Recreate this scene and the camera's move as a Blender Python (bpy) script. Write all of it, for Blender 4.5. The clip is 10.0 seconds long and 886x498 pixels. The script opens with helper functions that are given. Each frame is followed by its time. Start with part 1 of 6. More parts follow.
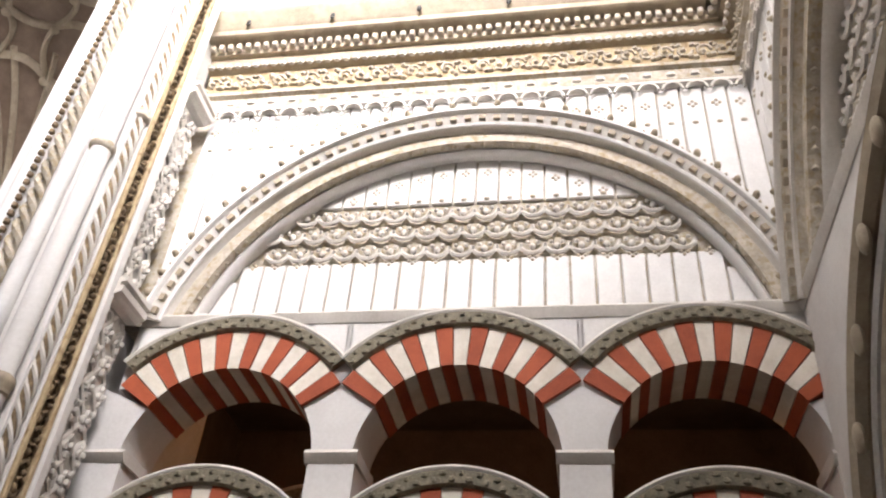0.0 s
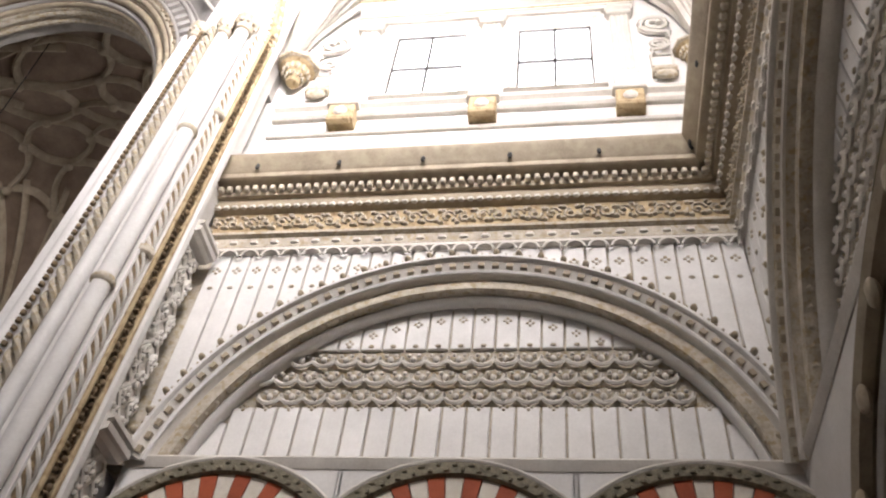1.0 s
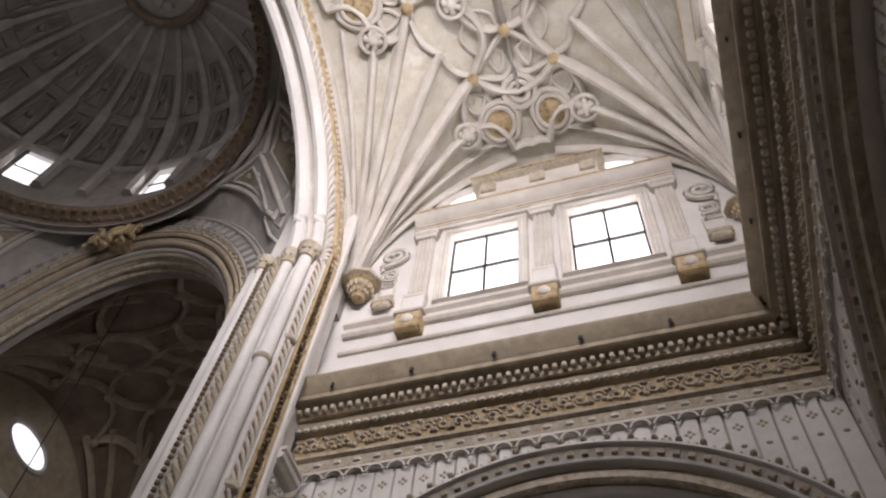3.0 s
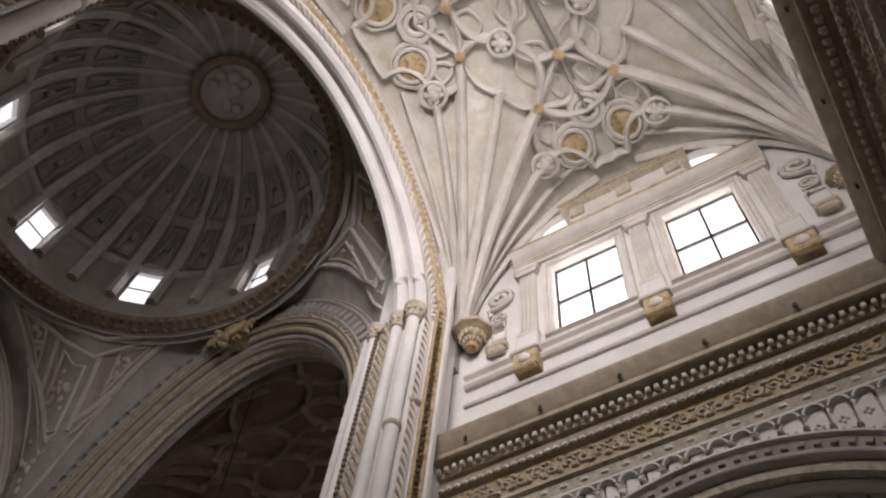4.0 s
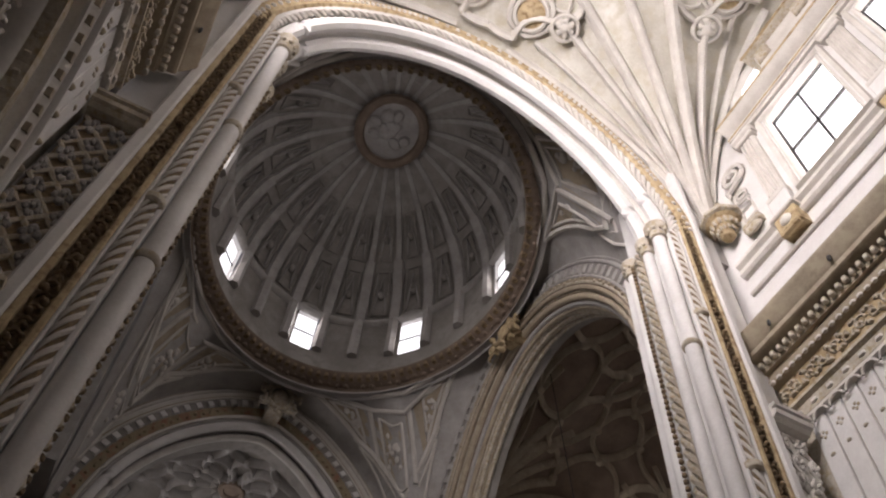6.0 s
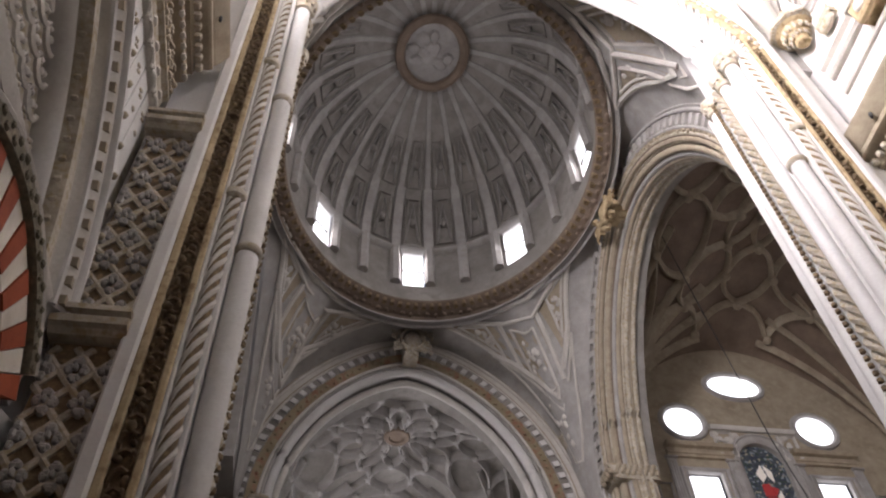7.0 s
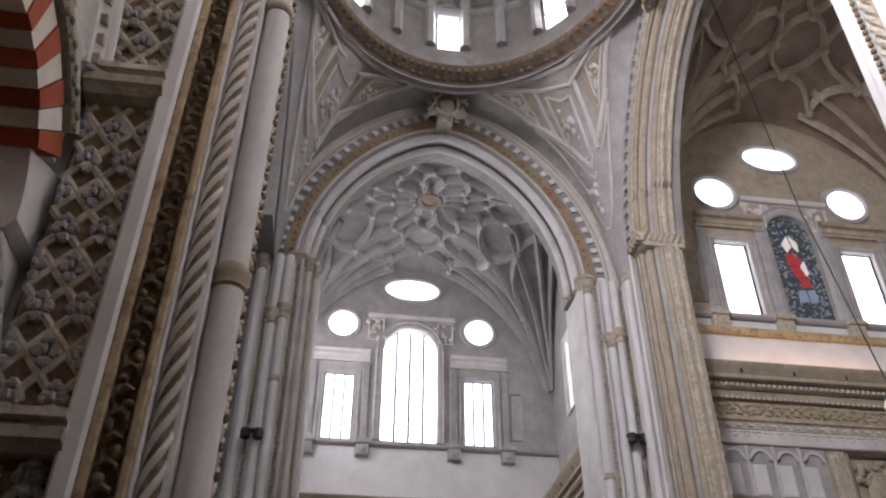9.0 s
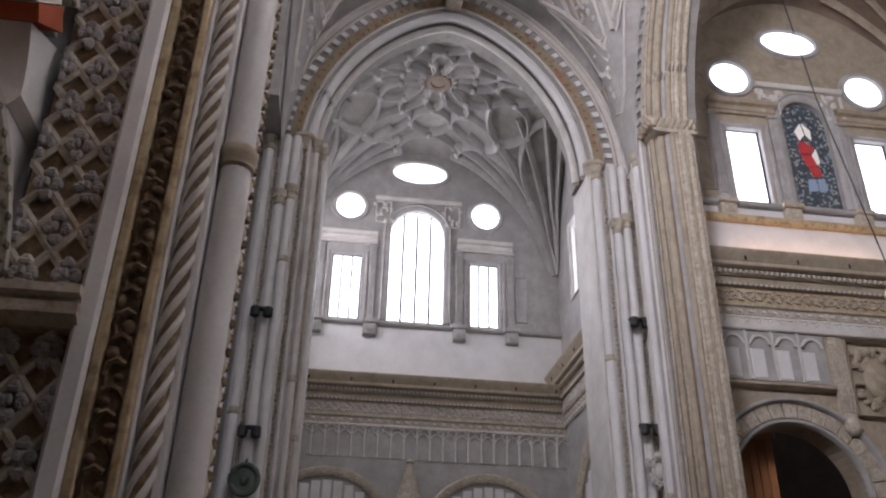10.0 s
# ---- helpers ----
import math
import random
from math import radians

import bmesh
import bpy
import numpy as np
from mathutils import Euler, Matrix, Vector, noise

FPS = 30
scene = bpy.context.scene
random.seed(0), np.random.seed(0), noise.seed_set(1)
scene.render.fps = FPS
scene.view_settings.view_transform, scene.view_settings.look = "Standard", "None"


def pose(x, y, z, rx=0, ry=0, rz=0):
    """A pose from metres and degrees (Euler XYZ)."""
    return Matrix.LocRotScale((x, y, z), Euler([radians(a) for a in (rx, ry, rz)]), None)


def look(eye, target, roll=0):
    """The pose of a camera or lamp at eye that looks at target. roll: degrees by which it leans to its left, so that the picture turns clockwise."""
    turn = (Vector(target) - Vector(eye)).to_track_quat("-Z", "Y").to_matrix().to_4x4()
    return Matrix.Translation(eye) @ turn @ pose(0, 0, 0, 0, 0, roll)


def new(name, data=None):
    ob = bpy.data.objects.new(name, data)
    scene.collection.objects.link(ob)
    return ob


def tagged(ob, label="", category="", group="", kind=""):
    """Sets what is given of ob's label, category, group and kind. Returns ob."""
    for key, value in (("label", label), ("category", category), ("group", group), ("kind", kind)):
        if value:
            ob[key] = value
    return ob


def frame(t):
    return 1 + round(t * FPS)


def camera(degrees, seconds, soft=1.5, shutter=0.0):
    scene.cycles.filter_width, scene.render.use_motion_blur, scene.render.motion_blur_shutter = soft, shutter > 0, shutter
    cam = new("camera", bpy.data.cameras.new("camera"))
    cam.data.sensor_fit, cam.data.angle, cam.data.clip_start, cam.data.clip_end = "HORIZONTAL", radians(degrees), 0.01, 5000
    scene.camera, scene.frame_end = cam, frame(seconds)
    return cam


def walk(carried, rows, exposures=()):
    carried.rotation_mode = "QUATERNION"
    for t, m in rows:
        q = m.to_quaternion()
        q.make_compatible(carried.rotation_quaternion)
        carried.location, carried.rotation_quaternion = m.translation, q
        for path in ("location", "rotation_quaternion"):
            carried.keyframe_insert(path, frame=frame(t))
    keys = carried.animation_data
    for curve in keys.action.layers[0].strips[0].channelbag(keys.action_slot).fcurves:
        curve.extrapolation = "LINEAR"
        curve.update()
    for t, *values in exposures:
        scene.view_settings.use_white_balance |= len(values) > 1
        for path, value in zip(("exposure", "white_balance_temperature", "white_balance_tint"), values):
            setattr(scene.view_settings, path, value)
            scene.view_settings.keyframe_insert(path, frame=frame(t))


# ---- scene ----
# ---- camera and walk ----
EYE = (0.0, 0.0, 1.6)
TURNS = [
    (0.0, 127.83, -3.91, -81.53), (0.5, 133.30, -4.89, -82.54), (1.0, 137.86, -5.27, -83.04), (1.5, 142.12, -5.38, -83.28),
    (2.0, 145.80, -5.04, -81.78), (2.5, 148.80, -4.48, -78.07), (2.7, 149.55, -4.44, -76.65),
    (3.8, 152.31, -4.22, -62.60), (4.0, 152.36, -4.42, -59.78), (4.5, 152.25, -4.07, -50.81), (5.0, 151.39, -4.21, -43.02),
    (5.5, 149.99, -4.35, -34.89), (5.7, 149.33, -4.31, -32.26),
    (6.8, 143.24, 1.76, -11.47), (7.0, 141.92, 2.36, -8.84), (7.5, 138.85, 2.87, -6.73), (8.0, 134.62, 1.76, -7.18),
    (8.5, 130.24, 1.09, -7.45), (9.0, 126.08, -0.06, -8.00), (9.5, 122.06, -0.19, -7.58), (10.0, 118.15, -1.01, -8.00),
]
EXPOSURES = [(0.0, 1.24, 6450, 17), (1.0, 0.15, 6600, 17), (2.0, -0.75, 6700, 19), (2.7, -1.15, 6650, 20), (4.0, -1.57, 6750, 21), (5.5, -1.4, 6750, 21),
             (7.0, -0.08, 6450, 21), (8.0, 0.36, 6250, 21), (10.0, 0.42, 6050, 22)]
cam = camera(55.64, 10.0, soft=2.2)
walk(cam, [(t, pose(*EYE, rx, ry, rz)) for t, rx, ry, rz in TURNS], EXPOSURES)

# ---- plan, in metres ----
EAST, WEST, SOUTH, NORTH = 9.4, -2.75, -2.8, 6.3     # inner faces of the south arm
CX, CY = 3.3, 14.3                                   # middle of the crossing
FAR = 32.4                                           # end wall of the north arm
ARCH_S, ARCH_N = 6.5, 21.8                           # near and far crossing arches
ARCH_E, ARCH_W = 8.4, -1.8                           # arches to the long arms
DX, DY = 3.0, 13.85                                  # middle of the oval dome
RING_Z, RING_A, RING_B = 23.8, 4.98, 5.93            # dome ring
DOME_Z = 32.4
EARCH_Y, NARCH_X = 14.2, 3.06                        # middles of the east and north crossing arches
N_SHAPE = (1.5, 0.48)                                # its sharper point
LONG_N, LONG_S = 21.4, 5.9                           # side walls of the long arms

# ---- world and light ----
world = bpy.data.worlds.new("sky")
scene.world = world
world.use_nodes = True
wn = world.node_tree.nodes
sky = wn.new("ShaderNodeTexSky")
sky.sky_type, sky.sun_disc, sky.sun_elevation, sky.sun_rotation = "NISHITA", False, radians(48), radians(200)
world.node_tree.links.new(sky.outputs[0], wn["Background"].inputs[0])
wn["Background"].inputs[1].default_value = 0.1


def daylight(where, target, w, h, watts, tint=(1.0, 0.985, 0.97), spread=180):
    """The sky's light in one window opening."""
    data = bpy.data.lights.new("daylight", "AREA")
    data.shape, data.size, data.size_y, data.energy, data.color, data.spread = "RECTANGLE", w, h, watts, tint, radians(spread)
    ob = new("daylight", data)
    ob.matrix_world = look(where, target)
    return ob


# ---- materials ----
def material(name, low, high, rough=0.7, scale=2.0, fine=30.0, bump=0.3, metal=0.0, spots=None, island=0.0, obj=0.0, grain=1.0):
    """Stone, plaster, wood: broad stains, fine grain, relief; piece by piece variation where asked."""
    m = bpy.data.materials.new(name)
    m.use_nodes = True
    n, l = m.node_tree.nodes, m.node_tree.links
    b = n["Principled BSDF"]
    tc = n.new("ShaderNodeTexCoord")
    broad, small = n.new("ShaderNodeTexNoise"), n.new("ShaderNodeTexNoise")
    broad.inputs["Scale"].default_value, small.inputs["Scale"].default_value = scale, fine
    broad.inputs["Detail"].default_value, small.inputs["Detail"].default_value = 8, 4
    broad.inputs["Roughness"].default_value = 0.65
    for t in (broad, small):
        l.new(tc.outputs["Object"], t.inputs["Vector"])
    mix = n.new("ShaderNodeMath")
    mix.operation = "MULTIPLY_ADD"
    l.new(small.outputs["Fac"], mix.inputs[0])
    mix.inputs[1].default_value = 0.35 * grain
    l.new(broad.outputs["Fac"], mix.inputs[2])
    last = mix.outputs[0]
    if island or obj:
        src = n.new("ShaderNodeNewGeometry").outputs["Random Per Island"] if island else n.new("ShaderNodeObjectInfo").outputs["Random"]
        add = n.new("ShaderNodeMath")
        add.operation = "MULTIPLY_ADD"
        l.new(src, add.inputs[0])
        add.inputs[1].default_value = island or obj
        l.new(last, add.inputs[2])
        last = add.outputs[0]
    ramp = n.new("ShaderNodeValToRGB")
    e = ramp.color_ramp.elements
    e[0].position, e[0].color = 0.35, (*low, 1)
    e[1].position, e[1].color = 0.95, (*high, 1)
    l.new(last, ramp.inputs[0])
    colour = ramp.outputs[0]
    if spots:
        sp = n.new("ShaderNodeTexNoise")
        sp.inputs["Scale"].default_value, sp.inputs["Detail"].default_value = scale * 3.1, 6
        l.new(tc.outputs["Object"], sp.inputs["Vector"])
        sr = n.new("ShaderNodeValToRGB")
        sr.color_ramp.elements[0].position, sr.color_ramp.elements[1].position = 0.5, 0.68
        l.new(sp.outputs["Fac"], sr.inputs[0])
        mx = n.new("ShaderNodeMix")
        mx.data_type = "RGBA"
        l.new(sr.outputs[0], mx.inputs[0])
        l.new(colour, mx.inputs[6])
        mx.inputs[7].default_value = (*spots, 1)
        colour = mx.outputs[2]
    l.new(colour, b.inputs["Base Color"])
    b.inputs["Roughness"].default_value, b.inputs["Metallic"].default_value = rough, metal
    bp = n.new("ShaderNodeBump")
    bp.inputs["Strength"].default_value, bp.inputs["Distance"].default_value = bump, 0.02
    l.new(last, bp.inputs["Height"])
    l.new(bp.outputs[0], b.inputs["Normal"])
    return m


PLASTER = material("white_plaster", (0.52, 0.50, 0.475), (0.74, 0.725, 0.705), 0.75, 0.8, 22, 0.25)
VAULTP = material("stained_vault_plaster", (0.38, 0.35, 0.275), (0.70, 0.68, 0.62), 0.8, 1.0, 24, 0.4, spots=(0.50, 0.46, 0.36))
PANEL = material("panel_plaster", (0.52, 0.505, 0.485), (0.75, 0.735, 0.715), 0.7, 1.2, 26, 0.2, obj=0.12)
STONE = material("pale_limestone", (0.42, 0.39, 0.345), (0.70, 0.67, 0.62), 0.75, 1.3, 28, 0.4)
CARVED = material("carved_limestone", (0.24, 0.20, 0.145), (0.60, 0.545, 0.45), 0.8, 3.5, 30, 0.6, spots=(0.34, 0.27, 0.16))
OCHRE = material("ochre_stone", (0.30, 0.21, 0.105), (0.56, 0.45, 0.28), 0.75, 2.5, 30, 0.5, spots=(0.24, 0.16, 0.08))
BROWN = material("brown_cornice_stone", (0.21, 0.165, 0.115), (0.45, 0.38, 0.28), 0.7, 1.5, 30, 0.4, spots=(0.40, 0.34, 0.24))
GREY = material("grey_limestone", (0.22, 0.205, 0.19), (0.48, 0.46, 0.435), 0.8, 1.1, 25, 0.4, spots=(0.33, 0.31, 0.28))
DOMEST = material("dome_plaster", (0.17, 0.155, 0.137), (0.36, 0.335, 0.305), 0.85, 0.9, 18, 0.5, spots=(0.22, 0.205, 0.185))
# Dark carving; as ground and rope core it colours in the gaps' shade.
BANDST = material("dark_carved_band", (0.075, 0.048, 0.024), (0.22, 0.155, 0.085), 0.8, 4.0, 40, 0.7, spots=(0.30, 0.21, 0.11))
RIBDK = material("dark_rib_stone", (0.11, 0.078, 0.054), (0.26, 0.195, 0.145), 0.85, 1.5, 20, 0.5)
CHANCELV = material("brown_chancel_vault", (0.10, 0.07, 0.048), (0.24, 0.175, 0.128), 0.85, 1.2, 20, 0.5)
# Walls of the dim spaces behind arches: their gloom is in this colour.
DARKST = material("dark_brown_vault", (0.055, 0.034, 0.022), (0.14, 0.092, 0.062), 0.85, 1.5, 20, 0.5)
RED = material("red_voussoir", (0.20, 0.034, 0.012), (0.38, 0.082, 0.03), 0.8, 3, 30, 0.35, obj=0.25)
CREAM = material("cream_voussoir", (0.50, 0.45, 0.36), (0.74, 0.69, 0.60), 0.8, 3, 30, 0.3, obj=0.2)
ARCHBAND = material("archivolt_stone", (0.055, 0.048, 0.03), (0.30, 0.265, 0.185), 0.8, 9, 40, 0.8)
OLIVE = material("olive_painted_band", (0.15, 0.12, 0.07), (0.36, 0.29, 0.18), 0.8, 1.2, 30, 0.5, spots=(0.28, 0.13, 0.08))
IRON = material("dark_iron", (0.02, 0.02, 0.022), (0.06, 0.058, 0.055), 0.5, 5, 40, 0.2, metal=0.8)
FLOOR = material("dark_floor", (0.07, 0.05, 0.04), (0.18, 0.14, 0.11), 0.4, 0.8, 12, 0.1)


VERDIGRIS = material("green_bronze", (0.05, 0.07, 0.055), (0.13, 0.16, 0.13), 0.55, 4.0, 40, 0.3, metal=0.4)
WOOD = material("red_brown_wood", (0.20, 0.075, 0.025), (0.40, 0.17, 0.06), 0.5, 2.0, 30, 0.3, obj=0.2)


def glowing(name, colour, power):
    m = bpy.data.materials.new(name)
    m.use_nodes = True
    b = m.node_tree.nodes["Principled BSDF"]
    b.inputs["Base Color"].default_value = (*colour, 1)
    b.inputs["Emission Color"].default_value = (*colour, 1)
    b.inputs["Emission Strength"].default_value = power
    return m


SKYPANE = glowing("bright_daylight_glass", (0.93, 0.97, 1.0), 3.0)
LAMP = glowing("warm_lamp", (1.0, 0.55, 0.25), 6.0)


def stained(name):
    """Leaded coloured glass, lit from behind."""
    m = bpy.data.materials.new(name)
    m.use_nodes = True
    n, l = m.node_tree.nodes, m.node_tree.links
    b = n["Principled BSDF"]
    tc, v, d = n.new("ShaderNodeTexCoord"), n.new("ShaderNodeTexVoronoi"), n.new("ShaderNodeTexVoronoi")
    for t in (v, d):
        t.inputs["Scale"].default_value = 12.0
        l.new(tc.outputs["Object"], t.inputs["Vector"])
    d.feature = "DISTANCE_TO_EDGE"
    r = n.new("ShaderNodeValToRGB")
    r.color_ramp.interpolation = "CONSTANT"
    while len(r.color_ramp.elements) < 6:
        r.color_ramp.elements.new(0.5)
    for e, (p, c) in zip(r.color_ramp.elements, ((0, (.05, .06, .08)), (.35, (.07, .08, .09)), (.55, (.2, .23, .25)), (.66, (.05, .07, .06)), (.78, (.3, .28, .22)), (.9, (.07, .09, .13)))):
        e.position, e.color = p, (*c, 1)
    l.new(v.outputs["Color"], r.inputs[0])
    g = n.new("ShaderNodeMath")
    g.operation = "GREATER_THAN"
    g.inputs[1].default_value = 0.05
    l.new(d.outputs["Distance"], g.inputs[0])
    k = n.new("ShaderNodeMath")
    k.operation = "MULTIPLY"
    k.inputs[1].default_value = 0.16
    l.new(g.outputs[0], k.inputs[0])
    l.new(r.outputs[0], b.inputs["Base Color"])
    l.new(r.outputs[0], b.inputs["Emission Color"])
    l.new(k.outputs[0], b.inputs["Emission Strength"])
    b.inputs["Roughness"].default_value = 0.2
    return m


GLASS = stained("stained_glass")
REDGLASS, WHITEGLASS, BLUEGLASS = glowing("red_glass", (0.30, 0.03, 0.03), 0.35), glowing("pale_glass", (0.6, 0.56, 0.5), 0.4), glowing("blue_glass", (0.16, 0.2, 0.26), 0.4)


# ---- mesh helpers ----
class Geo:
    """Collects vertices and faces of one mesh, in the thing's own axes: x to the right, y into the wall, z up."""

    def __init__(self):
        self.v, self.f = [], []

    def add(self, verts, faces):
        o = len(self.v)
        self.v += [tuple(p) for p in verts]
        self.f += [tuple(i + o for i in q) for q in faces]
        return self

    def grid(self, rows, closed=False, capped=False):
        """A sheet through rows of points; closed joins each row's ends."""
        n, m = len(rows), len(rows[0])
        faces = []
        for i in range(n - 1):
            for j in range(m if closed else m - 1):
                k = (j + 1) % m
                faces.append((i * m + j, i * m + k, (i + 1) * m + k, (i + 1) * m + j))
        if capped:
            faces += [tuple(range(m))[::-1], tuple((n - 1) * m + j for j in range(m))]
        return self.add([p for r in rows for p in r], faces)

    def box(self, x0, x1, y0, y1, z0, z1, b=0.0):
        """A box; b bevels the edges that face the room."""
        if not b:
            return self.add([(x, y, z) for z in (z0, z1) for y in (y0, y1) for x in (x0, x1)],
                            [(0, 2, 3, 1), (4, 5, 7, 6), (0, 1, 5, 4), (2, 6, 7, 3), (0, 4, 6, 2), (1, 3, 7, 5)])
        ring = lambda y, d: [(x0 + d, y, z0 + d), (x1 - d, y, z0 + d), (x1 - d, y, z1 - d), (x0 + d, y, z1 - d)]
        return self.grid([ring(y1, 0), ring(y0 + b, 0), ring(y0, b)], True, True)

    def prism(self, poly, y0, y1):
        return self.grid([[(x, y0, z) for x, z in poly], [(x, y1, z) for x, z in poly]], True, True)

    def band(self, path, profile, closed=False):
        """A moulding: profile points (out, y) carried along a path of (x, z)."""
        rows = []
        n = len(path)
        for i, p in enumerate(path):
            a = path[(i - 1) % n if closed else max(i - 1, 0)]
            c = path[(i + 1) % n if closed else min(i + 1, n - 1)]
            dx, dz = c[0] - a[0], c[1] - a[1]
            s = math.hypot(dx, dz) or 1
            nx, nz = -dz / s, dx / s
            rows.append([(p[0] + o * nx, y, p[1] + o * nz) for o, y in profile])
        if closed:
            rows.append(rows[0])
        return self.grid(rows, True, not closed)

    def tube(self, path, r, n=8, flat=1.0, taper=None):
        rows = []
        for i, p in enumerate(path):
            a, c = Vector(path[max(i - 1, 0)]), Vector(path[min(i + 1, len(path) - 1)])
            d = (c - a).normalized()
            up = Vector((0, 0, 1)) if abs(d.z) < 0.95 else Vector((0, 1, 0))
            s = d.cross(up).normalized()
            t = s.cross(d)
            k = r * (taper(i / (len(path) - 1)) if taper else 1)
            rows.append([Vector(p) + s * (k * flat * math.cos(q * 2 * math.pi / n)) + t * (k * math.sin(q * 2 * math.pi / n)) for q in range(n)])
        return self.grid(rows, True, True)

    def lathe(self, x, y, prof, n=16, sx=1.0, sy=1.0, a0=0.0, a1=2 * math.pi):
        """Profile (radius, z) turned about a vertical axis."""
        full = abs(a1 - a0 - 2 * math.pi) < 1e-6
        steps = n if full else n + 1
        ang = [a0 + (a1 - a0) * i / n for i in range(steps)]
        return self.grid([[(x + r * sx * math.cos(a), y + r * sy * math.sin(a), z) for a in ang] for r, z in prof], full, full)

    def ball(self, x, y, z, rx, ry=None, rz=None, n=6, m=4):
        ry, rz = ry or rx, rz or rx
        rows = [[(x + rx * math.sin(math.pi * i / m) * math.cos(2 * math.pi * j / n), y + ry * math.sin(math.pi * i / m) * math.sin(2 * math.pi * j / n), z - rz * math.cos(math.pi * i / m)) for j in range(n)] for i in range(1, m)]
        o = len(self.v)
        self.grid(rows, True)
        self.v += [(x, y, z - rz), (x, y, z + rz)]
        b, t, last = len(self.v) - 2, len(self.v) - 1, o + (m - 2) * n
        for j in range(n):
            k = (j + 1) % n
            self.f += [(b, o + k, o + j), (t, last + j, last + k)]
        return self

    def mesh(self, name, mat, smooth=0.0):
        me = bpy.data.meshes.new(name)
        me.from_pydata(self.v, [], self.f)
        me.materials.append(mat)
        bm = bmesh.new()
        bm.from_mesh(me)
        bmesh.ops.recalc_face_normals(bm, faces=bm.faces)
        if smooth:
            for f in bm.faces:
                f.smooth = True
            for e in bm.edges:
                if len(e.link_faces) == 2 and e.calc_face_angle(0) > radians(smooth):
                    e.smooth = False
        bm.to_mesh(me)
        bm.free()
        return me


def thing(name, m, label, category, group="", kind=""):
    ob = new(name)
    ob.matrix_world = m
    ob.empty_display_size = 0.3
    return tagged(ob, label, category, group, kind)


def part(name, geo, mat, parent, label="", smooth=40, at=None, kind=""):
    me = geo if isinstance(geo, bpy.types.Mesh) else geo.mesh(name, mat, smooth)
    ob = new(name, me)
    ob.parent = parent
    if at is not None:
        ob.matrix_local = at
    return tagged(ob, label, "", "", kind)


def solid(name, geo, mat, m, label, category, kind="structure", smooth=40):
    ob = new(name, geo.mesh(name, mat, smooth))
    ob.matrix_world = m
    return tagged(ob, label, category, "", kind)


def arc(cx, cz, r, a0, a1, n=40, rz=None):
    rz = rz or r
    return [(cx + r * math.cos(radians(a0 + (a1 - a0) * i / n)), cz + rz * math.sin(radians(a0 + (a1 - a0) * i / n))) for i in range(n + 1)]


def pointed(cx, half, z0, z1, n=24, k=1.9, e=0.62):
    """A slightly pointed arch from one springing to the other, left to right."""
    pts = []
    for i in range(2 * n + 1):
        a = math.cos(math.pi * i / (2 * n))
        pts.append((cx - half * a, z0 + (z1 - z0) * (1 - abs(a) ** k) ** e))
    return pts


def holed(geo, x0, x1, z0, z1, y0, y1, holes):
    """A wall slab with openings: each hole is (left, right, foot, curve over it from left to right)."""
    holes = sorted(holes, key=lambda h: h[0])
    x = x0
    for a, b, foot, top in holes:
        if a > x + 1e-4:
            geo.box(x, a, y0, y1, z0, z1)
        if foot > z0 + 1e-4:
            geo.box(a, b, y0, y1, z0, foot)
        for (xa, za), (xb, zb) in zip(top, top[1:]):
            if xb - xa > 1e-5:
                geo.prism([(xa, za), (xb, zb), (xb, z1), (xa, z1)], y0, y1)
        x = b
    if x < x1 - 1e-4:
        geo.box(x, x1, y0, y1, z0, z1)
    return geo


# frames of the walls: x to the right as seen from the room, y into the wall
EASTM = pose(EAST, 1.55, 0, 0, 0, -90)
SOUTHM = pose(CX, SOUTH, 0, 0, 0, 180)
WESTM = pose(WEST, 1.55, 0, 0, 0, 90)
FARM = pose(CX - 0.2, FAR, 0, 0, 0, 0)
LONGNM = pose(15.2, LONG_N, 0, 0, 0, 0)

# ---- building parts of the arms ----
rng = random.Random(7)
IMPOST, JUNCTION = 5.92, 7.0


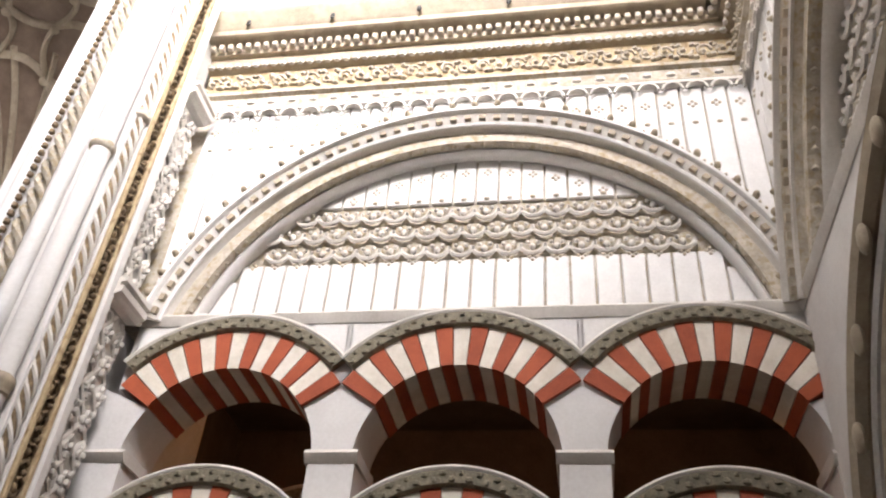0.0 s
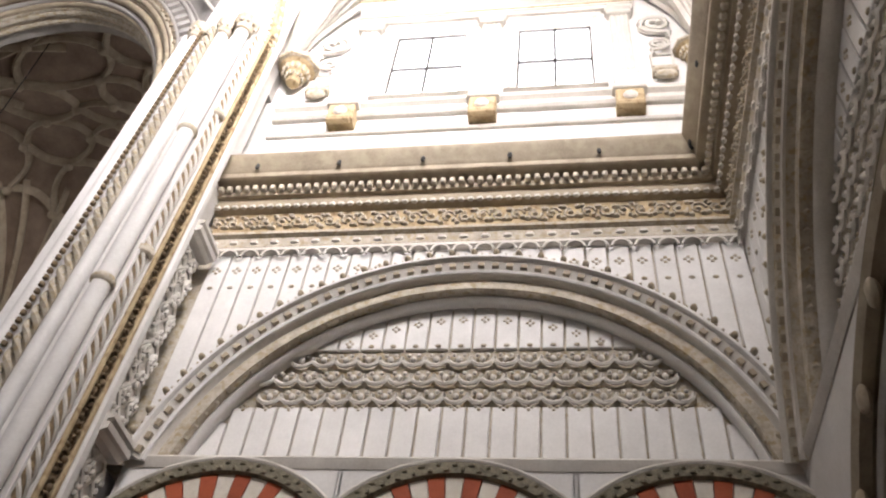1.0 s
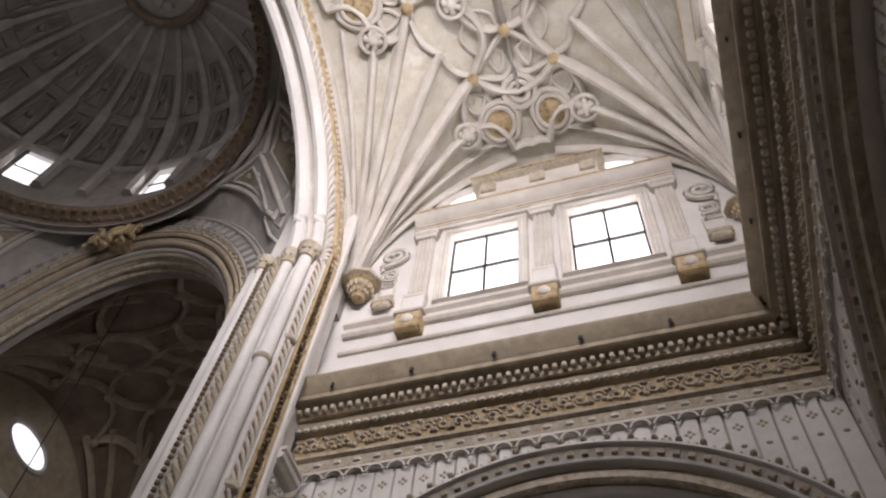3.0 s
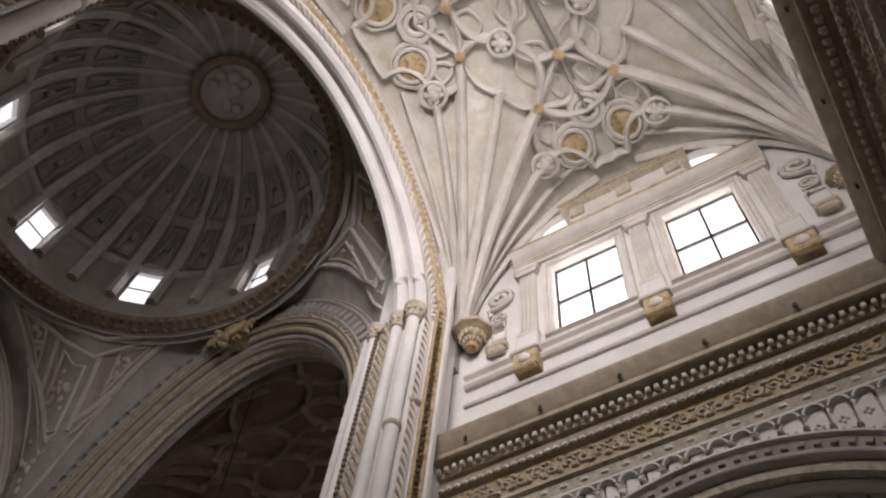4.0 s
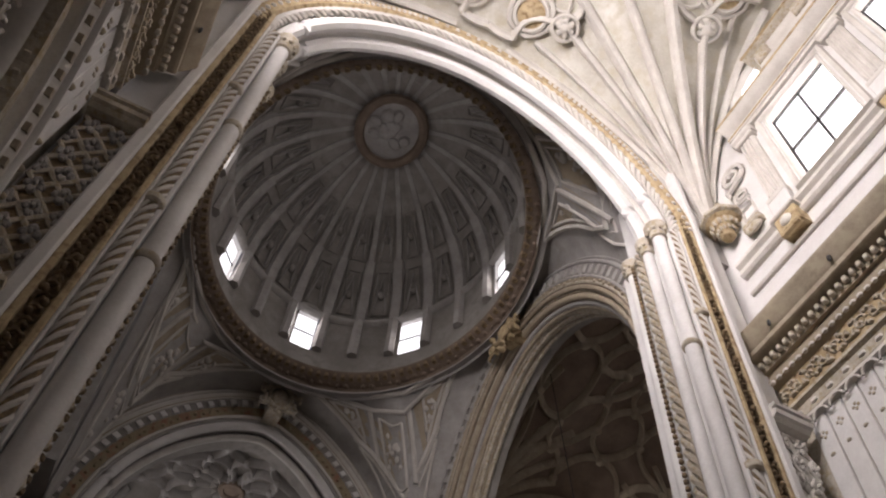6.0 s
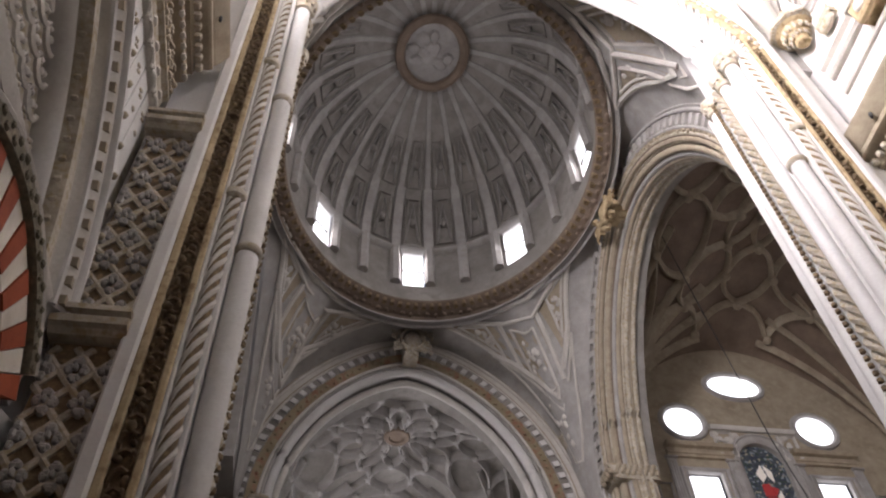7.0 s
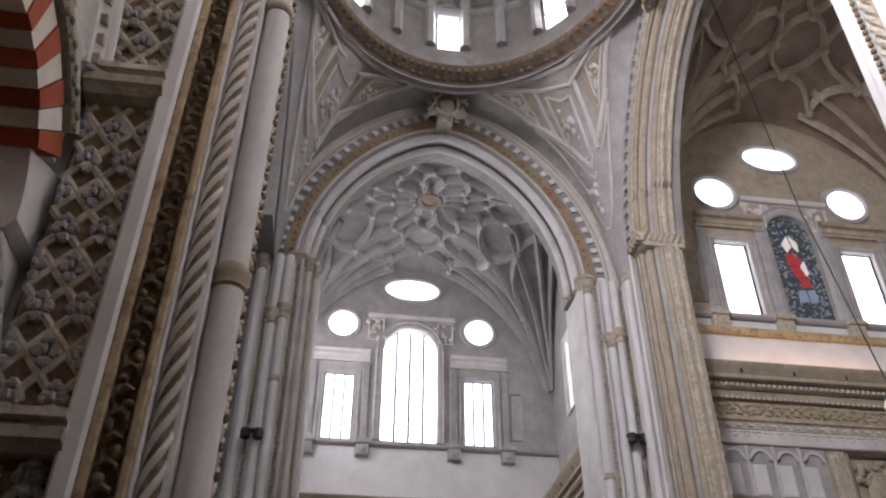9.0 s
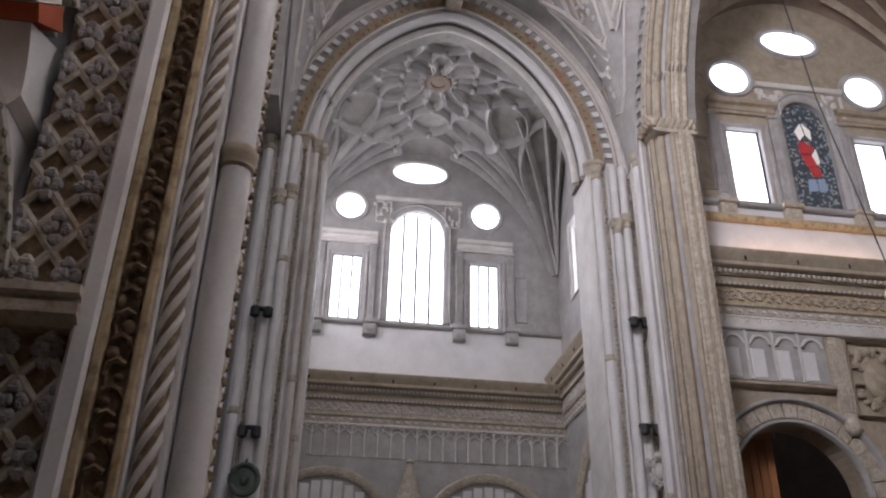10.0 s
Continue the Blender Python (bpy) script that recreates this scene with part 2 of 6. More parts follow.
def striped_arch(m, cx, cz, r0, r1, depth, sweep, label, count=15):
    """Horseshoe arch of red and cream voussoirs with a carved archivolt."""
    a = thing("striped_arch", m, label, "arch", "striped arcade")
    step = (sweep[1] - sweep[0]) / count
    for i in range(count):
        g = Geo()
        lo, hi = sweep[0] + step * i + 0.25, sweep[0] + step * (i + 1) - 0.25
        red = i % 2 == 0
        lift = 0.012 if red else 0.0
        inner, outer = arc(cx, cz, r0, lo, hi, 3), arc(cx, cz, r1, hi, lo, 3)
        g.prism(inner + outer, -0.05 - lift, depth)
        part("voussoir", g, RED if red else CREAM, a, "", 0)
    cut = 7.5 if r1 > 1.7 else 0
    sweep = (sweep[0] + cut, sweep[1] - cut)
    band = Geo().band(arc(cx, cz, r1, sweep[1], sweep[0], 36), [(0, 0.1), (0, -0.07), (0.03, -0.12), (0.19, -0.12), (0.23, -0.08), (0.23, 0.1)])
    part("archivolt", band, ARCHBAND, a, "carved grey-green stone archivolt")
    leaf = Geo()
    n = int(math.radians(sweep[1] - sweep[0]) * r1 / 0.1)
    for i in range(n):
        t = radians(sweep[0] + (sweep[1] - sweep[0]) * (i + 0.5) / n)
        rr = r1 + 0.115 + (0.04 if i % 2 else -0.04)
        leaf.ball(cx + rr * math.cos(t), -0.125, cz + rr * math.sin(t), 0.05 + 0.015 * math.sin(i * 2.1), 0.03, 0.04, 5, 3)
    part("leaf_carving", leaf, ARCHBAND, a, kind="stuff")
    edge = Geo().tube([(x, -0.1, z) for x, z in arc(cx, cz, r1 + 0.23, sweep[1], sweep[0], 36)], 0.035, 6)
    part("edge_roll", edge, STONE, a)
    return a


def arcade(m, half, name, opposite=""):
    """Two tiers of striped arches under the lunette of an arm's side wall."""
    bay = 2 * half / 3
    centres = [-bay, 0.0, bay]
    r0, r1 = 1.27, 1.85
    wall = Geo()
    # spandrels over the upper arches
    for c in centres:
        curve = arc(c, 5.8, r1 - 0.01, 146.5, 33.5, 24)
        for (xa, za), (xb, zb) in zip(curve, curve[1:]):
            wall.prism([(xa, za), (xb, zb), (xb, 7.85), (xa, 7.85)], 0.0, 0.9)
    for i in range(4):
        c = -half + bay * i
        w = bay / 2 - (r1 - 0.01) * math.cos(radians(33.5)) + 0.02
        a, b = max(c - w, -half - 0.35), min(c + w, half + 0.35)
        wall.box(a, b, 0.0, 0.9, 6.8, 7.85)
    # haunches, down to the imposts
    for i in range(4):
        c = -half + bay * i
        left = [p for p in arc(c - bay / 2, 5.8, r0 + 0.02, 5, 33.5, 8)] if i else [(c - 0.35, IMPOST), (c - 0.35, 6.85)]
        right = [p for p in arc(c + bay / 2, 5.8, r0 + 0.02, 146.5, 175, 8)] if i < 3 else [(c + 0.35, 6.85), (c + 0.35, IMPOST)]
        poly = left + [(c, 6.85)] + right if 0 < i < 3 else left + right
        wall.prism(poly, 0.003, 0.89)
    for s in (-1, 1):
        wall.box(min(s * (half + 0.36), s * (half + 1.2)), max(s * (half + 0.36), s * (half + 1.2)), 0.02, 0.9, 0, 12.2)
    solid("wall_" + name + "_arcade", wall, PLASTER, m, "white plastered wall over a striped arcade", "wall")
    for c in centres:
        striped_arch(m, c, 5.8, r0, r1, 0.92, (33.5, 146.5), "upper striped arch of red and cream voussoirs in a white wall")
        striped_arch(m, c, 3.86, 1.2, 1.56, 0.8, (0, 180), "lower striped arch of red and cream voussoirs between pillars", 19)
    for i in range(4):
        c = -half + bay * i
        p = thing("pillar", m @ pose(c, 0.0, 0), "square pale stone pillar standing on a marble column", "pillar", "arcade pillars")
        part("shaft", Geo().box(-0.3, 0.3, 0.06, 0.84, 3.9, IMPOST - 0.16), PLASTER, p, "", 0)
        part("impost", Geo().band([(-0.34, IMPOST), (0.34, IMPOST)], [(0, 0.9), (0, 0.0), (-0.05, -0.03), (-0.1, 0.0), (-0.16, 0.05), (-0.16, 0.86)]), STONE, p)
        part("capital", Geo().lathe(0, 0.45, [(0.2, 3.3), (0.22, 3.4), (0.3, 3.65), (0.36, 3.8), (0.36, 3.9)], 14), CARVED, p)
        part("column", Geo().lathe(0, 0.45, [(0.28, 0.0), (0.28, 0.15), (0.2, 0.25), (0.19, 3.3)], 14), BROWN, p)


def motif(g, x, z, s, y=0.0, kind="scallop"):
    """One ornament of the plaster bands."""
    if kind == "scallop":
        g.tube([(x + s * 0.46 * math.cos(radians(a)), y - 0.035, z + s * 0.42 * math.sin(radians(a))) for a in range(180, 361, 30)], s * 0.09, 5)
        g.ball(x, y - 0.02, z - s * 0.1, s * 0.13, 0.05, s * 0.16, 6, 4)
        g.ball(x - s * 0.2, y - 0.02, z + s * 0.12, s * 0.1, 0.035, s * 0.1, 5, 3)
        g.ball(x + s * 0.2, y - 0.02, z + s * 0.12, s * 0.1, 0.035, s * 0.1, 5, 3)
    elif kind == "cross":
        for dx, dz in ((0, 0.16), (0, -0.16), (0.16, 0), (-0.16, 0)):
            g.ball(x + dx * s, y - 0.01, z + dz * s, s * 0.12, 0.035, s * 0.12, 6, 3)
    else:
        g.ball(x, y - 0.015, z, s * 0.2, 0.04, s * 0.13, 6, 3)


def lunette(m, half, name, rise=3.85, pale=PLASTER, plain=STONE, carved=STONE):
    """Deep blind arch with ribbed plaster panels over the arcade, and the spandrels about it, up to the cornice."""
    R = (half * half + rise * rise) / (2 * rise)
    cz = 7.9 + rise - R
    Ri, deep = R - 0.55, 0.45
    hole = [p for p in arc(0, cz, Ri + 0.03, 180, 0, 64) if p[1] > 7.86]
    hole = [(hole[0][0], 7.86)] + hole + [(hole[-1][0], 7.86)]
    # Darker back wall colours in the grooves' shade; tan shows behind the ornament.
    back = holed(Geo(), -half - 0.4, half + 0.4, 7.85, 12.3, 0.045, 0.9, [(hole[0][0], hole[-1][0], 7.85, hole)])
    back.box(-half, half, deep + 0.045, 0.95, 7.85, 12.2)
    wall = solid("wall_" + name + "_lunette", back, CARVED, m, "white plaster lunette wall of narrow ribbed panels", "wall")
    step = 0.36
    n = int(half / step) + 1
    for i in range(-n, n):
        x0, x1 = i * step + 0.017, (i + 1) * step - 0.017
        xm = (x0 + x1) / 2
        if x1 > half + 0.1 or x0 < -half - 0.1:
            continue
        zi = cz + math.sqrt(max(Ri * Ri - xm * xm, 0)) if abs(xm) < Ri else 0
        if zi > 8.15:
            part("panel", Geo().box(x0, x1, deep - 0.02, deep + 0.05, 7.95, min(zi + 0.05, 9.15), 0.012), PANEL, wall, "", 0)
            if zi > 10.28:
                part("panel", Geo().box(x0, x1, deep - 0.02, deep + 0.05, 10.28, zi + 0.05, 0.012), PANEL, wall, "", 0)
        zo = cz + math.sqrt(max((R - 0.08) ** 2 - xm * xm, 0)) if abs(xm) < R else 7.9
        part("panel", Geo().box(x0, x1, -0.02, 0.05, max(zo - 0.05, 7.9), 12.2, 0.012), PANEL, wall, "", 0)
    orn, buds = Geo(), Geo()
    for i in range(-n, n):
        x = (i + 0.5) * step
        if abs(x) >= half:
            continue
        zi = cz + math.sqrt(max(Ri * Ri - x * x, 0)) if abs(x) < Ri else 0
        for k, z in enumerate((9.38, 9.74, 10.1)):
            if zi > z + 0.1:
                motif(orn, x if k % 2 == 0 else x - step / 2, z, 0.4, deep)
        if zi > 9.3:
            motif(buds, x, 9.15, 0.3, deep, "cross")
        if zi > 10.55:
            motif(buds, x, zi - 0.3, 0.3, deep, "cross")
            motif(buds, x, 10.34, 0.3, deep, "bud")
        zo = cz + math.sqrt(max(R * R - x * x, 0)) if abs(x) < R else 7.9
        if zo < 11.65:
            motif(buds, x, 11.72, 0.34, 0, "cross")
        if zo < 11.2:
            motif(buds, x, 11.3, 0.3, 0, "bud")
    part("plaster_ornament", orn, STONE, wall, "rows of carved scallops", 60, kind="stuff")
    part("bud_carving", buds, CARVED, wall, "small carved crosses and buds", 60, kind="stuff")
    # mouldings of the blind arch
    b = thing("blind_arch", m, "moulded pale stone blind arch over the striped arcade", "arch")
    a0 = math.degrees(math.acos(min(half / R, 1))) if cz < 7.9 else 0
    a0 = math.degrees(math.asin(max(-1, min(1, (7.9 - cz) / R))))
    sweep = (180 - a0, a0)

    def ring(r, prof, mat, nm):
        part(nm, Geo().band(arc(0, cz, r, sweep[0], sweep[1], 60), prof), mat, b)
    ring(R - 0.0, [(0, 0.05), (0, -0.2), (-0.03, -0.25), (-0.07, -0.25), (-0.1, -0.2), (-0.1, 0.05)], pale, "outer_roll")
    ring(R - 0.1, [(0, 0.1), (0, -0.18), (-0.14, -0.08), (-0.14, 0.1)], plain, "flat_fillet")
    ring(R - 0.24, [(0, 0.15), (0, -0.1), (-0.03, -0.12), (-0.06, -0.1), (-0.06, 0.15)], pale, "middle_roll")
    ring(R - 0.3, [(0, 0.3), (0, -0.06), (-0.03, 0.04), (-0.09, 0.08), (-0.1, 0.06), (-0.13, 0.08), (-0.13, 0.3)], plain, "hollow")
    ring(R - 0.43, [(0, deep), (0, 0.08), (-0.1, 0.24), (-0.1, deep)], carved, "carved_fillet")
    ring(R - 0.52, [(0, deep + 0.04), (0, 0.22), (-0.04, 0.2), (-0.08, 0.24), (-0.09, 0.34), (-0.06, deep + 0.04)], pale, "inner_roll")
    stud = Geo().ball(0, 0, 0, 0.055, 0.09, 0.055, 8, 5).mesh("stud", BROWN, 60)
    beads, frets = Geo(), Geo()
    cnt = int(math.radians(sweep[0] - sweep[1]) * R / 0.36)
    for i in range(cnt + 1):
        t = radians(sweep[1] + (sweep[0] - sweep[1]) * i / cnt)
        part("stud", stud, CARVED, b, at=pose((R + 0.06) * math.cos(t), -0.2, cz + (R + 0.06) * math.sin(t)))
    cnt = int(math.radians(sweep[0] - sweep[1]) * R / 0.13)
    for i in range(cnt + 1):
        t = radians(sweep[1] + (sweep[0] - sweep[1]) * i / cnt)
        beads.ball((R + 0.02) * math.cos(t), -0.2, cz + (R + 0.02) * math.sin(t), 0.028, None, None, 5, 3)
        rr = R - 0.48 + 0.025 * (-1) ** i
        beads.ball(rr * math.cos(t), 0.14, cz + rr * math.sin(t), 0.05, 0.06, 0.05, 5, 3)
    cnt = int(math.radians(sweep[0] - sweep[1]) * R / 0.24)
    for i in range(cnt):
        ta = sweep[1] + (sweep[0] - sweep[1]) * (i + 0.25) / cnt
        tb = sweep[1] + (sweep[0] - sweep[1]) * (i + 0.7) / cnt
        frets.prism(arc(0, cz, R - 0.13, ta, tb, 2) + arc(0, cz, R - 0.21, tb, ta, 2), -0.17, -0.05)
    part("beading", beads, CARVED, b, kind="stuff")
    part("fretwork", frets, BROWN, b, "dark carved frets", kind="stuff", smooth=0)
    part("sill_moulding", Geo().band([(-half, 7.98), (half, 7.98)], [(0, deep + 0.04), (0, -0.02), (-0.06, -0.08), (-0.12, -0.06), (-0.2, -0.02), (-0.2, 0.05)]), STONE, b)


def entablature(m, half, name, left=0.0, right=0.0, z=12.1, label="deep carved stone cornice with dentils and a leaf frieze"):
    """Carved frieze, dentils and cornice; left and right shift its ends."""
    x0, x1 = -half - left, half + right
    c = thing("cornice", m, label, "cornice")
    def run(a, prof, mat, nm):
        part(nm, Geo().band([(x0, z + a), (x1, z + a)], prof), mat, c)
    run(0.0, [(0, 0.1), (0, -0.06), (0.04, -0.12), (0.1, -0.12), (0.13, -0.06), (0.13, 0.1)], STONE, "lower_roll")
    run(0.34, [(-0.21, 0.1), (-0.21, -0.1), (0, -0.12), (0.04, -0.2), (0.1, -0.2), (0.13, -0.14), (0.13, 0.1)], CARVED, "scallop_moulding")
    run(0.47, [(0, 0.1), (0, -0.14), (0.5, -0.16), (0.5, 0.1)], CARVED if "grey" in label else OCHRE, "frieze")
    run(0.97, [(0, 0.1), (0, -0.2), (0.05, -0.3), (0.12, -0.32), (0.16, -0.26), (0.3, -0.28), (0.3, 0.1)], BROWN, "bed_moulding")
    run(1.27, [(0, 0.1), (0, -0.36), (0.2, -0.38), (0.2, 0.1)], BROWN, "dentil_course")
    run(1.47, [(0, 0.1), (0, -0.56), (0.05, -0.62), (0.16, -0.62), (0.2, -0.66), (0.3, -0.7), (0.4, -0.8), (0.5, -0.82), (0.52, -0.78), (0.52, 0.1)], BROWN, "corona")
    leaf, scal, eggs = Geo(), Geo(), Geo()
    n = int((x1 - x0) / 0.3)
    for i in range(n):
        x = x0 + (i + 0.5) * (x1 - x0) / n
        leaf.tube([(x + 0.13 * math.cos(radians(a)) * (1 - a / 700), -0.17, z + 0.72 + 0.14 * math.sin(radians(a)) * (-1) ** i * (1 - a / 700)) for a in range(0, 300, 40)], 0.03, 5)
        for dx, dz in ((-0.1, 0.12), (0.1, -0.12), (0.0, 0.0), (0.13, 0.13), (-0.13, -0.14)):
            leaf.ball(x + dx + rng.uniform(-.02, .02), -0.17, z + 0.72 + dz + rng.uniform(-.03, .03), 0.06, 0.06, 0.05, 5, 3)
    n = int((x1 - x0) / 0.36)
    for i in range(n):
        x = x0 + (i + 0.5) * (x1 - x0) / n
        scal.tube([(x + 0.16 * math.cos(radians(a)), -0.11, z - 0.12 + 0.16 * math.sin(radians(a))) for a in range(0, 181, 30)], 0.028, 5)
        scal.ball(x, -0.1, z + 0.24, 0.1, 0.06, 0.06, 6, 3)
    d = Geo().box(-0.045, 0.045, -0.1, 0.0, -0.06, 0.06, 0.02).mesh("dentil", CARVED, 0)
    n = int((x1 - x0) / 0.165)
    for i in range(n):
        x = x0 + (i + 0.5) * (x1 - x0) / n
        part("dentil", d, STONE, c, at=pose(x, -0.4, z + 1.37))
        eggs.ball(x, -0.3, z + 1.02, 0.07, 0.05, 0.05, 5, 3)
    part("leaf_frieze", leaf, STONE if "grey" in label else CARVED, c, "carved leaf scrolls", kind="stuff")
    part("scallop_row", scal, STONE, c, kind="stuff")
    part("egg_row", eggs, STONE, c, kind="stuff")
    st = Geo().ball(0, 0, 0, 0.045, 0.03, 0.09, 6, 4).mesh("iron_stud", IRON, 60)
    n = max(2, int((x1 - x0) / 1.5))
    for i in range(n):
        part("iron_stud", st, IRON, c, at=pose(x0 + (i + 0.5) * (x1 - x0) / n, -0.72, z + 1.7))
    return c


def scroll(g, x, z, s, side, y=-0.1):
    pts = []
    for i in range(22):
        a = radians(i * 30)
        r = s * (0.12 + 0.36 * i / 21)
        pts.append((x + side * r * math.cos(a), y, z + r * math.sin(a)))
    pts += [(x + side * s * (0.45 - 0.1 * k), y, z + s * (-0.2 - 0.35 * k)) for k in range(1, 3)]
    g.tube(pts, s * 0.085, 6)


def window_frame(w, cx, hw, z0, z1, bars=True, mat=STONE):
    """One rectangular window of a pair: stepped frame, glass, bars."""
    p = [(cx - hw, z0), (cx - hw, z1), (cx + hw, z1), (cx + hw, z0)]
    g = Geo().band(p, [(-0.025, 0.25), (-0.025, 0.02), (0.03, -0.02), (0.07, -0.02), (0.08, 0.01), (0.12, 0.01), (0.14, -0.07), (0.2, -0.1), (0.25, -0.1), (0.27, -0.04), (0.3, 0.05)], True)
    part("window_frame", g, mat, w)
    part("pane", Geo().box(cx - hw, cx + hw, 0.28, 0.3, z0, z1), SKYPANE, w, "bright daylight glass")
    part("sash", Geo().band(p, [(-0.085, 0.25), (-0.085, 0.19), (-0.02, 0.19), (-0.02, 0.25)], True), IRON, w, "thin dark sash")
    if bars:
        part("glazing_bar", Geo().box(cx - 0.03, cx + 0.03, 0.2, 0.26, z0, z1), IRON, w)
        part("glazing_bar", Geo().box(cx - hw, cx + hw, 0.2, 0.26, (z0 + z1) / 2 - 0.03, (z0 + z1) / 2 + 0.03), IRON, w)


def bracket(m, x, z, s=1.0):
    b = thing("bracket", m @ pose(x, 0, z), "ochre carved stone bracket under the window pilasters", "bracket", "window brackets")
    part("block", Geo().box(-0.28 * s, 0.28 * s, -0.34 * s, 0.05, -0.22 * s, 0.3 * s, 0.04), OCHRE, b)
    part("rosette", Geo().ball(0, -0.34 * s, 0.03, 0.15 * s, 0.08, 0.15 * s, 8, 5), STONE, b)
    part("cap", Geo().box(-0.34 * s, 0.34 * s, -0.38 * s, 0.05, 0.3 * s, 0.4 * s, 0.03), STONE, b)
    part("scroll", Geo().tube([(-0.24 * s, -0.3 * s, -0.24 * s), (0.24 * s, -0.3 * s, -0.24 * s)], 0.09 * s, 8), OCHRE, b)


def clerestory(m, half, name):
    """Upper wall with a pair of square windows between pilasters, under an entablature with curved pediments."""
    z0, z1, c = 17.22, 20.18, -0.12
    wall = Geo()
    edges = [(c + s * 1.47 - 0.87, c + s * 1.47 + 0.87) for s in (-1, 1)]
    holed(wall, -half - 0.4, half + 0.4, 13.9, 26.0, 0.0, 0.6, [(a, b, z0, [(a, z1), (b, z1)]) for a, b in edges])
    solid("wall_" + name + "_clerestory", wall, PLASTER, m, "white plastered upper wall with paired windows", "wall")
    w = thing("window_pair", m, "pair of bright four-pane windows in classical stone frames", "window", "", "structure")
    for s in (-1, 1):
        window_frame(w, c + s * 1.47, 0.87, z0, z1)
    for x in (c - 2.95, c, c + 2.95):
        bracket(m, x, 16.15)
        part("pedestal", Geo().box(x - 0.26, x + 0.26, -0.24, 0.02, 16.6, 17.22, 0.03), PLASTER, w, "", 0)
        part("pilaster_base", Geo().box(x - 0.27, x + 0.27, -0.22, 0.02, 17.22, 17.42, 0.04), STONE, w, "", 0)
        pil = Geo().box(x - 0.22, x + 0.22, -0.12, 0.02, 17.42, 20.0, 0.02)
        for k in (-1.5, -0.5, 0.5, 1.5):
            pil.box(x + k * 0.105 - 0.032, x + k * 0.105 + 0.032, -0.17, -0.1, 17.5, 19.95, 0.015)
        part("pilaster", pil, STONE, w, "fluted pale stone pilaster", 0)
        part("pilaster_cap", Geo().box(x - 0.28, x + 0.28, -0.22, 0.02, 20.0, 20.12, 0.03).box(x - 0.32, x + 0.32, -0.26, 0.02, 20.12, 20.36, 0.06), STONE, w, "", 0)
    # sill course: roll, shadow gap, flat face
    part("sill", Geo().band([(-half, 16.3), (half, 16.3)], [(0, 0.02), (0, -0.1), (0.06, -0.16), (0.12, -0.16), (0.16, -0.1), (0.28, -0.1), (0.34, -0.2), (0.44, -0.2), (0.48, 0.02)]), STONE, w)
    part("sill_roll", Geo().band([(-half, 15.72), (half, 15.72)], [(0, 0.02), (0, -0.07), (0.05, -0.1), (0.1, -0.05), (0.1, 0.02)]), STONE, w)
    part("entablature", Geo().band([(c - 3.3, 20.36), (c + 3.3, 20.36)], [(0, 0.02), (0, -0.16), (0.12, -0.16), (0.12, -0.2), (0.22, -0.2), (0.24, -0.14), (0.42, -0.14), (0.46, -0.26), (0.54, -0.34), (0.62, -0.42), (0.7, -0.42), (0.74, -0.34), (0.74, 0.02)]), STONE, w, "moulded pale entablature")
    part("gilt_edge", Geo().tube([(c - 3.32, -0.42, 21.02), (c + 3.32, -0.42, 21.02)], 0.04, 6), OCHRE, w, "ochre edge")
    part("gilt_edge", Geo().tube([(c - 3.3, -0.2, 20.56), (c + 3.3, -0.2, 20.56)], 0.03, 6), OCHRE, w, "ochre edge")
    for x in (c - 1.75, c + 1.75):
        part("fanlight", Geo().prism(arc(x, 21.4, 0.95, 0, 180, 18, 0.9), -0.02, 0.02), SKYPANE, w, "low bright fanlight")
        part("segment_pediment", Geo().band(arc(x, 21.4, 0.97, 180, 0, 24, 0.92), [(0, 0.02), (0, -0.1), (0.06, -0.18), (0.14, -0.18), (0.18, -0.1), (0.18, 0.02)]), STONE, w)
    part("attic", Geo().box(c - 1.55, c + 1.55, -0.42, 0.02, 21.1, 21.85, 0.03), STONE, w, "", 0)
    for x in (c - 1.3, c, c + 1.3):
        part("attic_block", Geo().box(x - 0.2, x + 0.2, -0.5, -0.4, 21.3, 21.8, 0.03), CARVED, w, "", 0)
    part("attic_moulding", Geo().band([(c - 1.75, 21.85), (c + 1.75, 21.85)], [(0, 0.02), (0, -0.48), (0.08, -0.58), (0.18, -0.6), (0.22, -0.5), (0.22, 0.02)]), CARVED, w)
    part("gilt_edge", Geo().tube([(c - 1.76, -0.6, 21.98), (c + 1.76, -0.6, 21.98)], 0.035, 6), OCHRE, w, "ochre edge")
    for s in (-1, 1):
        for dx, dz, q, flip in ((3.72, 19.5, 0.8, s), (3.72, 18.6, 0.5, -s)):
            g = Geo()
            scroll(g, c + s * dx, dz, q, flip)
            part("scroll", g, STONE, w)
        part("console", Geo().box(c + s * 3.75 - 0.26, c + s * 3.75 + 0.26, -0.22, 0.02, 17.3, 17.5, 0.05).ball(c + s * 3.75, -0.14, 17.22, 0.24, 0.1, 0.12, 10, 6), CARVED, w, "carved console", 0)
        part("wall_panel", Geo().band([(c + s * 3.55, 17.75), (c + s * 3.55, 18.2), (c + s * 3.95, 18.2), (c + s * 3.95, 17.75)], [(0, 0.02), (0, -0.05), (0.05, -0.07), (0.08, 0.02)], True), STONE, w)
    # carved cushion standing on the cornice ledge
    part("ledge_stone", Geo().ball(c - 3.9, -0.3, 14.55, 0.42, 0.16, 0.2, 12, 6), CARVED, w, "carved stone roundel")
    return w


